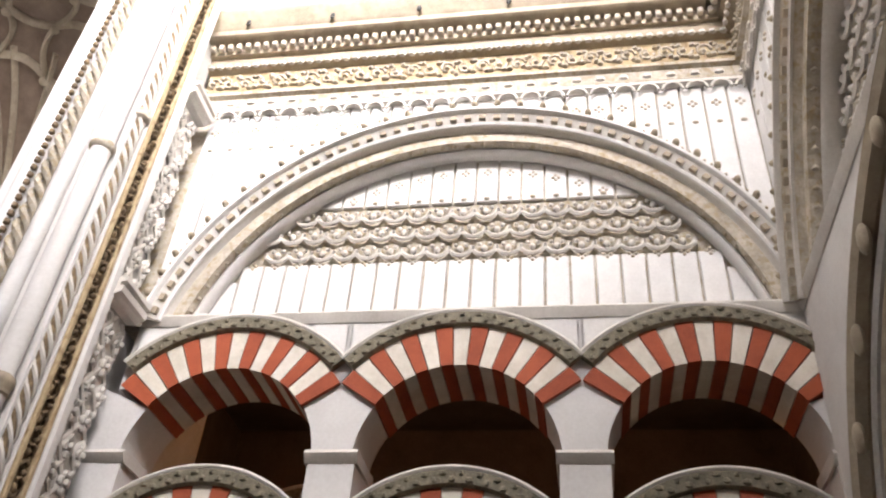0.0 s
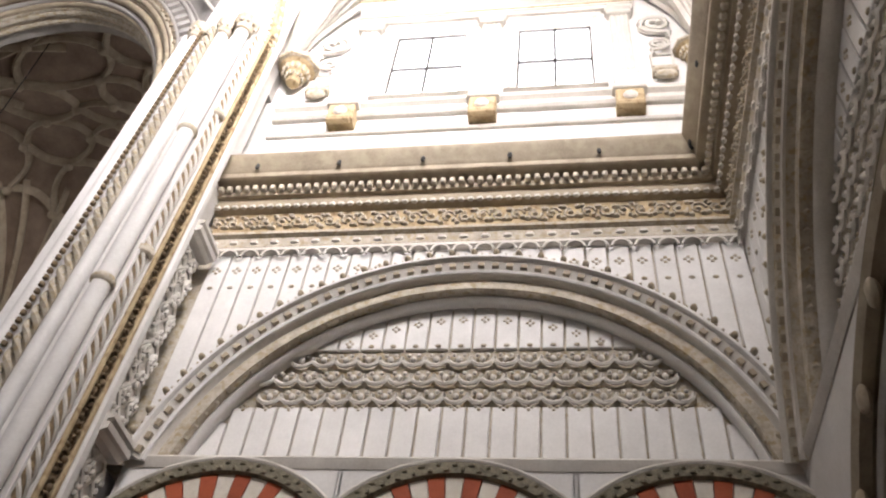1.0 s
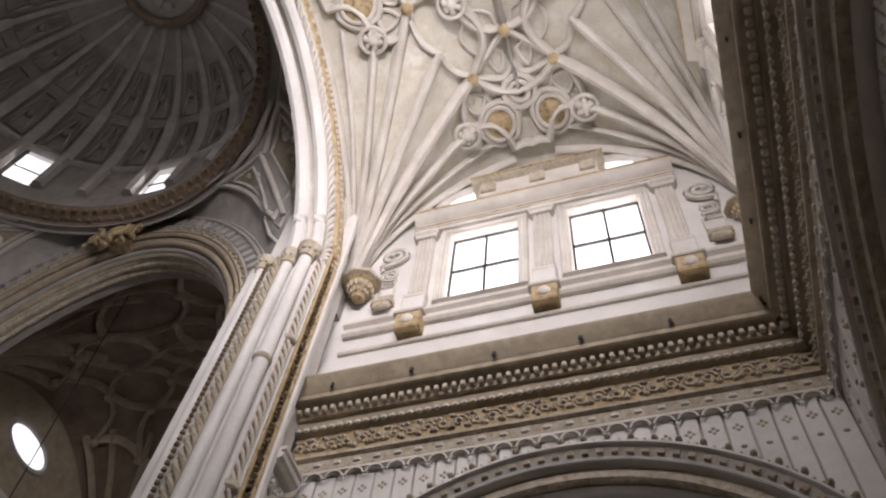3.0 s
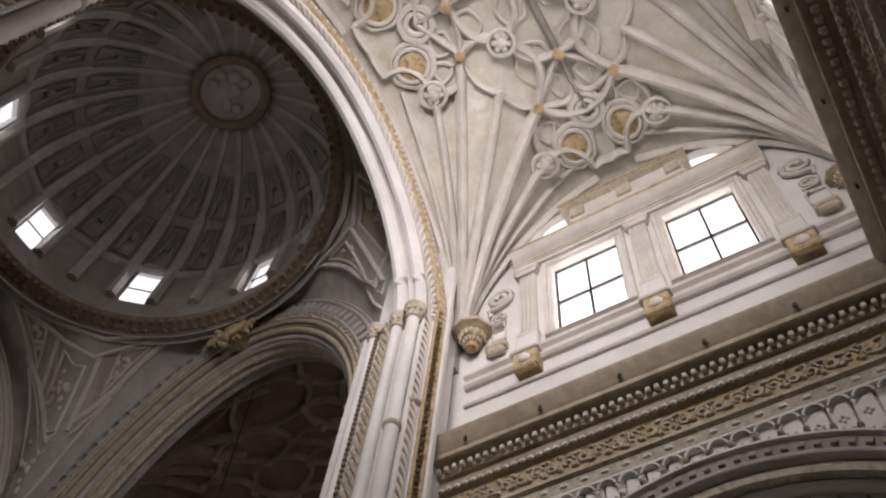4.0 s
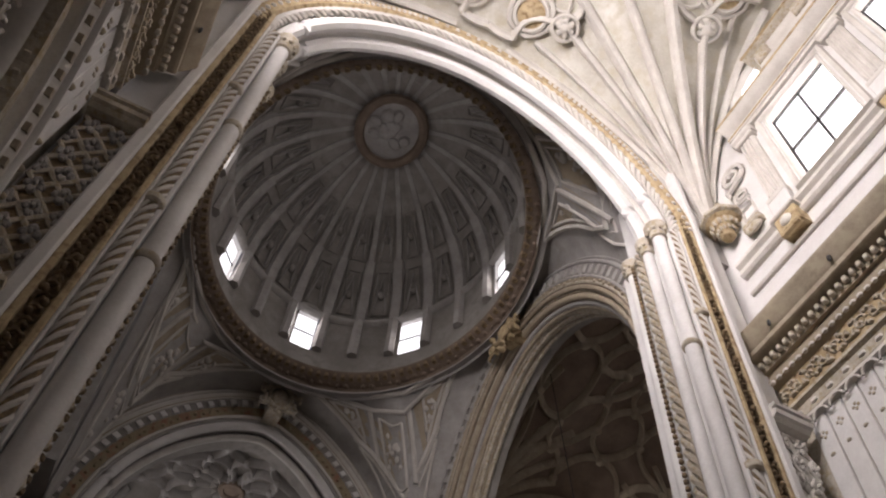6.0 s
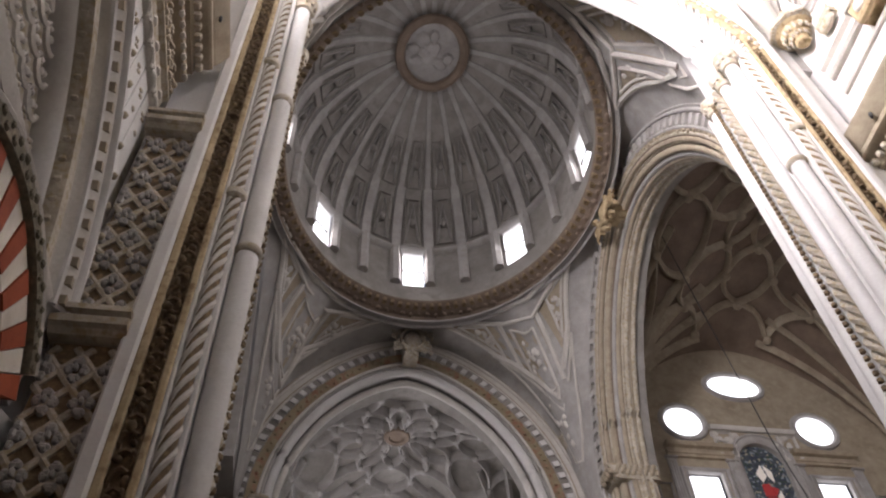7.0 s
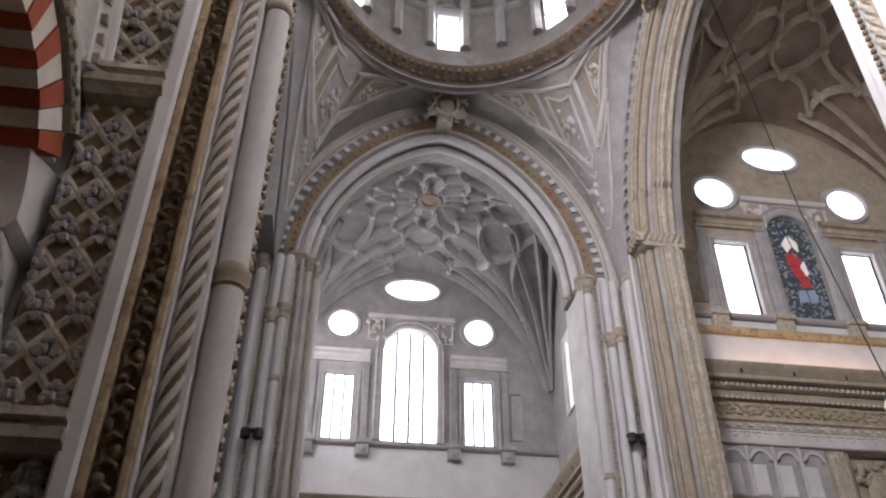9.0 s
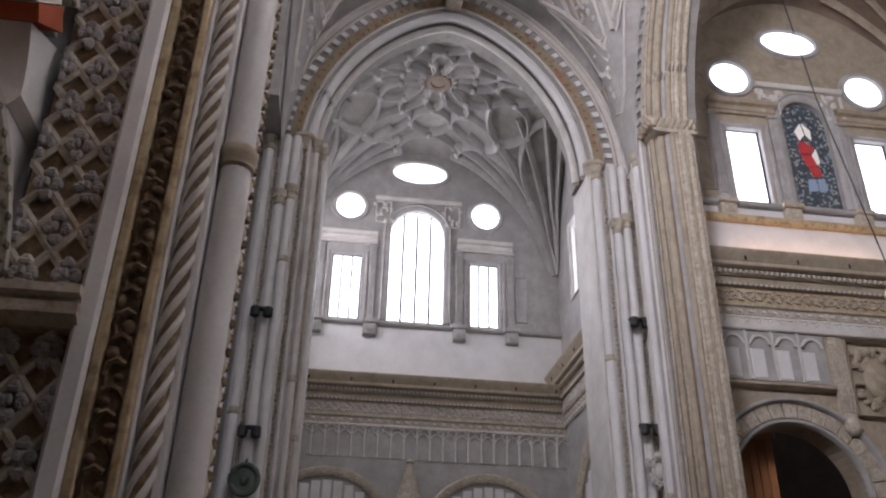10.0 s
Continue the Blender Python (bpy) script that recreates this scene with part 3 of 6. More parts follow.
def corbel(m, label="ochre carved corbel carrying the vault ribs"):
    c = thing("corbel", m, label, "corbel", "vault corbels")
    part("bowl", Geo().lathe(0, 0, [(0.08, -0.95), (0.2, -0.9), (0.24, -0.8), (0.2, -0.74), (0.3, -0.55), (0.42, -0.36), (0.46, -0.2), (0.6, -0.12)], 14), OCHRE, c)
    part("abacus", Geo().lathe(0, 0, [(0.6, -0.12), (0.74, -0.06), (0.76, 0.06), (0.66, 0.1), (0.62, 0.22), (0.5, 0.24)], 8), CARVED, c)
    g = Geo()
    for i in range(14):
        a = i * 2 * math.pi / 14
        g.ball(0.42 * math.cos(a), 0.42 * math.sin(a), -0.34, 0.08, 0.08, 0.17, 5, 4)
        g.ball(0.29 * math.cos(a + 0.2), 0.29 * math.sin(a + 0.2), -0.6, 0.06, 0.06, 0.12, 5, 4)
    part("leaf_ring", g, CARVED, c, kind="stuff")


def vault(x0, x1, y0, y1, zs, rise, mat, rib, name, label, fat=1.0, thin=0.75, k=1.85, e=0.6, crest=0.86):
    """Groined vault with a net of ribs, knots, roses and medallions."""
    cx, cy, a, b = (x0 + x1) / 2, (y0 + y1) / 2, (x1 - x0) / 2, (y1 - y0) / 2
    prof = lambda q: (1 - min(abs(q), 1) ** k) ** e
    h = lambda u, v: zs + rise * (max(prof(u), prof(v)) * crest + (1 - crest) * prof(u) * prof(v))
    at = lambda u, v, d=0.0: (u * a, v * b, h(u, v) - d)
    n = 44
    curve = lambda i: math.sin(math.pi * (i / n - 0.5))
    g = Geo().grid([[at(curve(i), curve(j)) for i in range(n + 1)] for j in range(n + 1)])
    m = pose(cx, cy, 0)
    v = thing("vault_" + name, m, label, "vault", "", "structure")
    part("vault_web", g, mat, v, "", 80)
    meds = mat is VAULTP
    if not meds:
        x, y, z = at(0, 0, 0.45)
        part("crown_boss", Geo().lathe(x, y, [(0.1, z + 0.12), (0.3, z + 0.1), (0.34, z + 0.02), (0.5, z), (0.56, z + 0.08), (0.56, z + 0.4)], 18), RIBDK, v, "dark round crown boss")
    def rib_line(p, q, r, bow=0.0):
        r *= fat
        pts = []
        for i in range(15):
            t = i / 14
            # closer steps near the springing
            t = 1 - (1 - t) ** 1.6
            u, w = p[0] + (q[0] - p[0]) * (1 - t), p[1] + (q[1] - p[1]) * (1 - t)
            du, dw = q[1] - p[1], p[0] - q[0]
            s = bow * math.sin(math.pi * t)
            pts.append(at(u + du * s, w + dw * s, r * 0.65))
        part("rib", Geo().tube(pts, r, 8, thin).tube([(x, y, z + r * 0.7) for x, y, z in pts], r * 1.4, 8, thin), rib, v)
    if not meds:
        # a net of lozenge cells round the boss, and fans from the corners
        def node(i, lev):
            t, r = 2 * math.pi * (i + 0.5 * (lev % 2)) / 12, (0.1, 0.26, 0.42, 0.58, 0.74, 0.9)[lev]
            c, d = math.cos(t), math.sin(t)
            w = max(abs(c), abs(d)) ** -0.55
            return (c * r * w, d * r * w)
        for lev in range(5):
            for i in range(12):
                o = i - 1 if lev % 2 == 0 else i + 1
                rib_line(node(i, lev + 1), node(i, lev), 0.075, 0.14)
                rib_line(node(o, lev + 1), node(i, lev), 0.075, -0.14)
                x, y, z = at(*node(i, lev + 1), 0.3)
                part("knot", Geo().ball(x, y, z, 0.17, 0.17, 0.16, 8, 5), rib, v)
        for sx in (1, -1):
            for sy in (1, -1):
                for q in ((0.42, 0.42), (0.62, 0.3), (0.3, 0.62), (0.8, 0.22), (0.22, 0.8), (0.93, 0.2), (0.2, 0.93)):
                    rib_line((q[0] * sx, q[1] * sy), (0.985 * sx, 0.985 * sy), 0.08)
        return v
    def ring_plate(u, w, ru, rw, tube_r, sides, turn=0.0, d=0.05):
        """A thick moulded frame lying on the web, with so many sides."""
        pts, n2 = [], 6
        for i in range(sides * n2 + 1):
            t = 2 * math.pi * i / (sides * n2) + turn
            q = math.cos(math.pi / sides) / math.cos((t - turn) % (2 * math.pi / sides) - math.pi / sides) if sides < 10 else 1.0
            q = 0.5 + 0.5 * q
            pts.append(at(u + ru * q * math.cos(t) / a, w + rw * q * math.sin(t) / b, d))
        return Geo().tube(pts, tube_r, 6)

    for sx in (1, -1):
        for sy in (1, -1):
            f = lambda p: (p[0] * sx, p[1] * sy)
            mirror = sx * sy
            corner = f((0.985, 0.985))
            R1, R2, R3, K1, K2, K0 = (0.273, 0.68), (0.76, 0.33), (0.225, 0.23), (0.195, 0.46), (0.54, 0.224), (0.385, 0.0)
            T0, B0, B1 = (0.0, 0.40), (0.655, 0.0), (0.0, 0.59)
            # the fan from the corner
            for q, r in ((R1, 0.09), (K1, 0.11), (K2, 0.13), (R2, 0.09), ((0.4, 0.36), 0.1), ((0.12, 0.95), 0.075), ((0.95, 0.12), 0.075), ((0.66, 0.42), 0.055), ((0.3, 0.56), 0.055), ((0.21, 0.84), 0.055), ((0.85, 0.22), 0.055)):
                rib_line(f(q), corner, r)
            # loops and stays of the net
            for p, q, bow, r in ((K1, R3, 0.16, 0.085), (K1, R1, 0.3, 0.085), (K1, (0.4, 0.36), -0.2, 0.06), (R3, K2, 0.34, 0.1), (R3, K0, -0.2, 0.085), (K0, K2, 0.0, 0.075), (K0, K2, 0.5, 0.06),
                                 (K2, B0, -0.12, 0.085), (K2, R2, -0.16, 0.075), (K2, (0.4, 0.36), 0.16, 0.06), (K0, B0, 0.0, 0.075), (R2, (0.9, 0.1), 0.25, 0.085), (K1, B1, 0.0, 0.075),
                                 (R1, (0.12, 0.88), -0.25, 0.085), (R3, T0, 0.22, 0.085), (K1, T0, -0.1, 0.075), (T0, B1, 0.0, 0.075), (R3, (0.0, 0.1), -0.3, 0.085), (K0, (0.1, 0.0), 0.0, 0.085), (T0, (0.0, 0.1), 0.0, 0.085), ((0.9, 0.1), (0.9, 0.0), 0.1, 0.085), ((0.12, 0.88), (0.0, 0.88), 0.1, 0.085)):
                rib_line(f(p), f(q), r, bow * mirror)
            # raised panel frames in the cells
            for q, ru, rw, sides, turn in (((0.375, 0.135), 0.62, 0.5, 5, 0.3), ((0.11, 0.36), 0.42, 0.4, 5, 1.2), ((0.63, 0.13), 0.4, 0.3, 4, 0.4), ((0.12, 0.53), 0.36, 0.3, 4, 0.9), ((0.22, 0.585), 0.3, 0.3, 3, 0.5), ((0.65, 0.25), 0.34, 0.3, 3, 0.2), ((0.13, 0.11), 0.45, 0.4, 5, 0.6), ((0.5, 0.08), 0.36, 0.22, 3, 0.1)):
                part("cell_frame", ring_plate(q[0] * sx, q[1] * sy, ru, rw, 0.05, sides, turn * mirror), rib, v)
            for q in (K1, K2):
                x, y, z = at(*f(q), 0.32)
                part("knot", Geo().ball(x, y, z, 0.17, 0.17, 0.12, 8, 5), OCHRE, v, "ochre knot")
            for q in (R1, R2, R3):
                x, y, z = at(*f(q), 0.34)
                rs = Geo().ball(x, y, z, 0.15, 0.15, 0.09, 8, 5)
                for petal in range(6):
                    rs.ball(x + 0.17 * math.cos(petal * math.pi / 3), y + 0.17 * math.sin(petal * math.pi / 3), z + 0.02, 0.09, 0.09, 0.07, 6, 4)
                rs.tube([(x + 0.34 * math.cos(t * math.pi / 8), y + 0.34 * math.sin(t * math.pi / 8), z + 0.05) for t in range(17)], 0.055, 6)
                part("rose_boss", rs, rib, v, "carved rose boss")
            for q, ru, rw in (((0.77, 0.15), 0.46, 0.4), ((0.135, 0.715), 0.42, 0.44)):
                u, w = f(q)
                md = part("medallion", ring_plate(u, w, ru * 1.0, rw * 1.0, 0.06, 12, 0.0, 0.15), rib, v)
                part("outer_frame", ring_plate(u, w, ru * 1.36, rw * 1.36, 0.08, 6, 0.25 * mirror, 0.08), rib, md)
                disc = [[at(u + k2 * ru * math.cos(t * math.pi / 10) / a, w + k2 * rw * math.sin(t * math.pi / 10) / b, 0.14 + 0.05 * (k2 < 0.5)) for t in range(20)] for k2 in (0.02, 0.4, 0.55, 1.0)]
                part("relief", Geo().grid(disc, True), OCHRE, md, "ochre oval relief", 60)
    for q in ((0.385, 0.0), (-0.385, 0.0), (0.0, 0.40), (0.0, -0.40)):
        x, y, z = at(*q, 0.32)
        part("knot", Geo().ball(x, y, z, 0.18, 0.18, 0.12, 8, 5), OCHRE, v, "ochre knot")
    for q in ((0.655, 0.0), (-0.655, 0.0), (0.0, 0.59), (0.0, -0.59)):
        bx = part("box_frame", ring_plate(*q, 0.46, 0.44, 0.1, 6, 0.2, 0.1), rib, v)
        part("inner_frame", ring_plate(*q, 0.26, 0.25, 0.08, 12, 0.0, 0.12), rib, bx)
    return v


# ---- crossing: piers, arches, pendentives, dome ----
ZCAP, ZAPEX = 17.2, 21.9
PIVOT = 3.25


def rope(path, r, turns, n=3, s=0.45):
    """Twisted strands round a path."""
    g = Geo()
    L = len(path)
    for k in range(n):
        pts = []
        for i, p in enumerate(path):
            a, c = Vector(path[max(i - 1, 0)]), Vector(path[min(i + 1, L - 1)])
            d = (c - a).normalized()
            u = d.cross(Vector((0, 1, 0)))
            u = u.normalized() if u.length > 0.1 else Vector((1, 0, 0))
            w = d.cross(u)
            t = 2 * math.pi * (turns * i / (L - 1) + k / n)
            pts.append(Vector(p) + u * (r * 0.62 * math.cos(t)) + w * (r * 0.62 * math.sin(t)))
        g.tube(pts, r * s, 5)
    return g


def capital(parent, x, y, z, r, mat=CARVED):
    g = Geo().lathe(x, y, [(r, z - 0.35), (r * 1.25, z - 0.32), (r * 1.1, z - 0.26), (r * 1.35, z - 0.1), (r * 1.75, z + 0.02), (r * 1.75, z + 0.12), (r * 1.2, z + 0.14)], 12)
    part("capital", g, mat, parent, "carved leaf capital")
    g = Geo()
    for i in range(10):
        a = i * 2 * math.pi / 10
        g.ball(x + r * 1.4 * math.cos(a), y + r * 1.4 * math.sin(a), z - 0.1, r * 0.32, r * 0.32, r * 0.45, 5, 4)
    part("capital_carving", g, mat, parent, "", 60, kind="stuff")


def lozenge_panel(parent, x0, x1, y, z0, z1):
    """Diagonal lattice with leaf clusters, sunk in the pier's face."""
    # Ground darkened: shade between lattice and leaves is put into its colour.
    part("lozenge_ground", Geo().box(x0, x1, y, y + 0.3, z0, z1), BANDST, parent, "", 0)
    w = x1 - x0
    step = w / 2 * 1.25
    lat, leaf = Geo(), Geo()
    nz = int((z1 - z0) / step)
    for i in range(-2, nz + 1):
        for s in (1, -1):
            za = z0 + i * step
            pts = []
            for k in range(9):
                x = x0 + w * k / 8
                z = za + (k / 8 if s > 0 else 1 - k / 8) * 2 * step
                if z0 <= z <= z1:
                    pts.append((x, y - 0.015, z))
            if len(pts) > 1:
                lat.tube(pts, 0.042, 6, 0.7)
    for i in range(nz * 2):
        zc = z0 + (i + 0.5) * step
        for xc in ((x0 + w * 0.25, x0 + w * 0.75) if i % 2 == 0 else (x0 + w * 0.02, x0 + w * 0.5, x0 + w * 0.98)):
            if zc > z1 - 0.14:
                continue
            for q in range(4):
                t = q * math.pi / 2 + rng.uniform(-.12, .12)
                cx_, cz_ = xc + w * 0.1 * math.cos(t), zc + step * 0.24 * math.sin(t)
                for d in (-0.5, 0.5, 0.0):
                    px_ = cx_ + w * 0.06 * (math.cos(t + 1.57) * d + (0.5 * math.cos(t) if d == 0 else 0))
                    pz_ = cz_ + step * 0.12 * (math.sin(t + 1.57) * d + (0.5 * math.sin(t) if d == 0 else 0))
                    leaf.ball(min(max(px_, x0 + 0.03), x1 - 0.03), y - 0.035, pz_, w * rng.uniform(.055, .075), 0.05, step * rng.uniform(.09, .125), 6, 4)
            leaf.ball(min(max(xc, x0 + 0.03), x1 - 0.03), y - 0.08, zc, w * 0.045, 0.045, 0.045, 6, 4)
    part("lattice", lat, CARVED, parent)
    part("leaf_carving", leaf, GREY, parent, "carved leaf clusters", kind="stuff")


def compound_pier(m, tall, lozenge=True):
    """Pier of the south arch; the opening lies towards +x in its own axes, the arm towards -y."""
    p = thing("compound_pier", m, "white and ochre compound pier with twisted and smooth shafts", "pier", "crossing piers")
    for x0, x1, y0, z1 in ((-1.2, 0.0, 0.235, tall), (0.0, 0.2, 0.4, ZCAP), (0.2, 0.27, 0.62, ZCAP), (0.27, 0.31, 1.0, ZCAP)):
        part("core", Geo().box(x0, x1, y0, 1.7, 0, z1), PLASTER, p, "", 0)
    part("white_strip", Geo().box(-0.55, -0.37, -0.04, 0.3, 0, tall, 0.03), PLASTER, p, "", 0)
    # Ground in the brown of shadowed ochre, for the gaps between leaves.
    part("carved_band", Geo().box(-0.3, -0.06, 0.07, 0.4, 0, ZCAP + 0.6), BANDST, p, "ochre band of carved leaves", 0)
    for x0, x1, y0 in ((-0.37, -0.285, 0.0), (-0.075, 0.0, 0.0)):
        part("band_edge", Geo().box(x0, x1, y0, 0.4, 0, ZCAP + 0.6, 0.015), OCHRE, p, "ochre edge fillet", 0)
    for x0, x1, y0 in ((0.0, 0.035, 0.04), (0.215, 0.275, 0.13), (0.27, 0.31, 0.5)):
        part("white_fillet", Geo().box(x0, x1, y0, y0 + 0.5, 0, ZCAP, 0.01), PLASTER, p, "", 0)
    leaf = Geo()
    for i in range(int((ZCAP + 0.6) / 0.2)):
        z = 0.08 + i * 0.2
        sw = 1 if i % 2 else -1
        leaf.tube([(-0.18 + sw * 0.085 * math.cos(q), 0.05 - 0.03 * math.sin(q), z + 0.115 * math.sin(q)) for q in (-1.5, -0.8, 0, 0.8, 1.6, 2.4)], 0.026, 5)
        leaf.ball(-0.18 - 0.045 * sw + rng.uniform(-.02, .02), 0.04, z + rng.uniform(-.03, .03), rng.uniform(.03, .06), 0.05, rng.uniform(.03, .07), 6, 4)
        leaf.ball(-0.18 + 0.06 * sw, 0.04, z + 0.08 + rng.uniform(-.02, .02), rng.uniform(.02, .045), 0.045, rng.uniform(.02, .05), 5, 4)
    part("band_carving", leaf, BANDST, p, "", 60, kind="stuff")
    part("rope_shaft", rope([(0.13, 0.14, z * 0.08) for z in range(int(ZCAP / 0.08) + 1)], 0.125, ZCAP / 1.0, 4, 0.25), STONE, p, "twisted rope shaft")
    # Dark core paints the shade in the rope's grooves.
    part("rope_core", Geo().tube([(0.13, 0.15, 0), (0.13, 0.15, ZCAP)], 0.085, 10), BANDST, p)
    part("shaft", Geo().lathe(0.42, 0.3, [(0.14, 0), (0.14, ZCAP)], 18), PLASTER, p, "smooth white shaft")
    part("shaft", Geo().lathe(0.38, 0.74, [(0.12, 0), (0.12, ZCAP)], 14), PLASTER, p, "smooth white shaft")
    part("rope_shaft", rope([(0.37, 1.02, z * 0.08) for z in range(int(ZCAP / 0.08) + 1)], 0.12, ZCAP / 0.8, 3), CARVED, p, "thin twisted shaft")
    part("shaft", Geo().lathe(0.34, 1.36, [(0.12, 0), (0.12, ZCAP)], 12), PLASTER, p)
    beads = Geo()
    for i in range(int(ZCAP / 0.14)):
        beads.ball(0.45, 1.2, i * 0.14, 0.055, 0.05, 0.06, 5, 3)
    part("bead_chain", beads, BANDST, p, kind="stuff")
    for x, y, r in ((0.42, 0.3, 0.15), (0.38, 0.74, 0.13), (0.34, 1.36, 0.13)):
        capital(p, x, y, ZCAP, r)
    part("shaft_collar", Geo().lathe(0.42, 0.3, [(0.14, 5.7), (0.165, 5.73), (0.155, 5.78), (0.18, 5.83), (0.18, 5.9), (0.16, 5.94), (0.14, 5.96)], 16), BROWN, p, "carved collar")
    for z in (9.5, 13.25):
        part("shaft_ring", Geo().lathe(0.42, 0.3, [(0.15, z), (0.175, z + 0.03), (0.185, z + 0.08), (0.17, z + 0.12), (0.15, z + 0.15)], 14), CARVED, p)
        part("shaft_ring", Geo().lathe(0.13, 0.14, [(0.11, z + 0.9), (0.15, z + 0.94), (0.15, z + 1.05), (0.11, z + 1.1)], 12), CARVED, p)
    if lozenge:
        for z0, z1 in ((0.4, 4.0), (4.28, 7.7), (7.98, 11.7)):
            lozenge_panel(p, -1.2, -0.55, 0.12, z0, z1)
        for z in (0.1, 4.0, 7.7, 11.7):
            part("ledge", Geo().band([(-1.25, z), (-0.5, z)], [(0, 0.3), (0, -0.02), (0.05, -0.08), (0.07, -0.14), (0.16, -0.15), (0.17, -0.08), (0.22, -0.08), (0.23, -0.17), (0.3, -0.17), (0.32, 0.3)]), CARVED, p, "carved stone ledge", 0)
    return p


left_pier = compound_pier(pose(-1.45, 6.2, 0), 26.0)


def mirrored(ob, m, lit_parts=()):
    """A thing's copy, left for right, with meshes of its own; the named parts get paler stone for strong light."""
    base = thing(ob.name.split(".")[0], m, ob["label"], ob["category"], ob["group"])
    for c in ob.children:
        me = c.data.copy()
        if c.name.split(".")[0] in lit_parts:
            me.materials[0] = STONE
        me.transform(Matrix.Diagonal((-1, 1, 1, 1)) @ c.matrix_basis)
        me.flip_normals()
        o = new(c.name.split(".")[0], me)
        o.parent = base
        tagged(o, c.get("label", ""), "", "", c.get("kind", ""))
    return base


# The right pier's strong light is put into paler panel stone.
right_pier = mirrored(left_pier, pose(2 * PIVOT + 1.45, 6.2, 0), ("lozenge_ground", "lattice", "leaf_carving", "ledge"))


def arch_wall(name, m, half, wide, zs, za, ztop, y0, y1, mat, label, shape=(1.9, 0.62)):
    g = Geo()
    holed(g, -wide, wide, zs - 0.01, ztop, y0, y1, [(-half, half, zs - 0.01, pointed(0, half, zs, za, 24, *shape))])
    return solid(name, g, mat, m, label, "arch wall")


def crossing_arch(m, half, zs, za, label, mats, ropes=True):
    """Orders of mouldings carried round a pointed arch, facing -y."""
    a = thing("crossing_arch", m, label, "arch", "crossing arches")
    path = lambda d: pointed(0, half + d, zs, za + d * 1.05, 26)
    line = lambda d, y: [(x, y, z) for x, z in path(d)]
    part("soffit_roll", Geo().tube(line(0.0, 0.72), 0.17, 8), mats[0], a)
    part("soffit_band", Geo().band(path(0.02), [(0, 0.9), (0, 0.75), (0.3, 0.5), (0.3, 0.9)]), mats[1], a)
    part("inner_roll", Geo().tube(line(0.12, 0.3), 0.16, 8), mats[0], a, "smooth white roll")
    part("hollow", Geo().band(path(0.2), [(0, 0.9), (0, 0.4), (0.1, 0.26), (0.3, 0.2), (0.3, 0.9)]), mats[1], a)
    if ropes:
        n = [Vector(p) for p in line(0.37, 0.14)]
        dense = []
        for p, q in zip(n, n[1:]):
            dense += [p.lerp(q, k / 4) for k in range(4)]
        part("rope_moulding", rope(dense + [n[-1]], 0.115, 22, 3), mats[2], a, "twisted rope moulding")
    part("outer_band", Geo().band(path(0.5), [(0, 0.6), (0, 0.08), (0.05, 0.02), (0.33, 0.0), (0.38, 0.06), (0.38, 0.6)]), mats[3], a, "band of carved leaves")
    leaf = Geo()
    pts = path(0.68)
    for (xa, za_), (xb, zb) in zip(pts, pts[1:]):
        k = max(1, int(math.hypot(xb - xa, zb - za_) / 0.16))
        for i in range(k):
            t = i / k
            leaf.ball(xa + (xb - xa) * t, 0.0, za_ + (zb - za_) * t, 0.07 + 0.02 * math.sin(7 * t), 0.05, 0.06, 5, 3)
    part("leaf_carving", leaf, mats[2], a, kind="stuff")
    return a


HALF = 4.33
crossing_arch(pose(PIVOT, 6.2, 0), HALF + 0.0, ZCAP + 0.1, ZAPEX, "tall pointed arch with white rolls and ochre leaf mouldings", (PLASTER, STONE, STONE, OCHRE))
arch_wall("wall_south_arch", pose(PIVOT, 6.2, 0), HALF + 0.4, 6.4, ZCAP, ZAPEX + 0.4, 27.0, 0.25, 0.95, GREY, "wall over the arch between the south arm and the crossing")

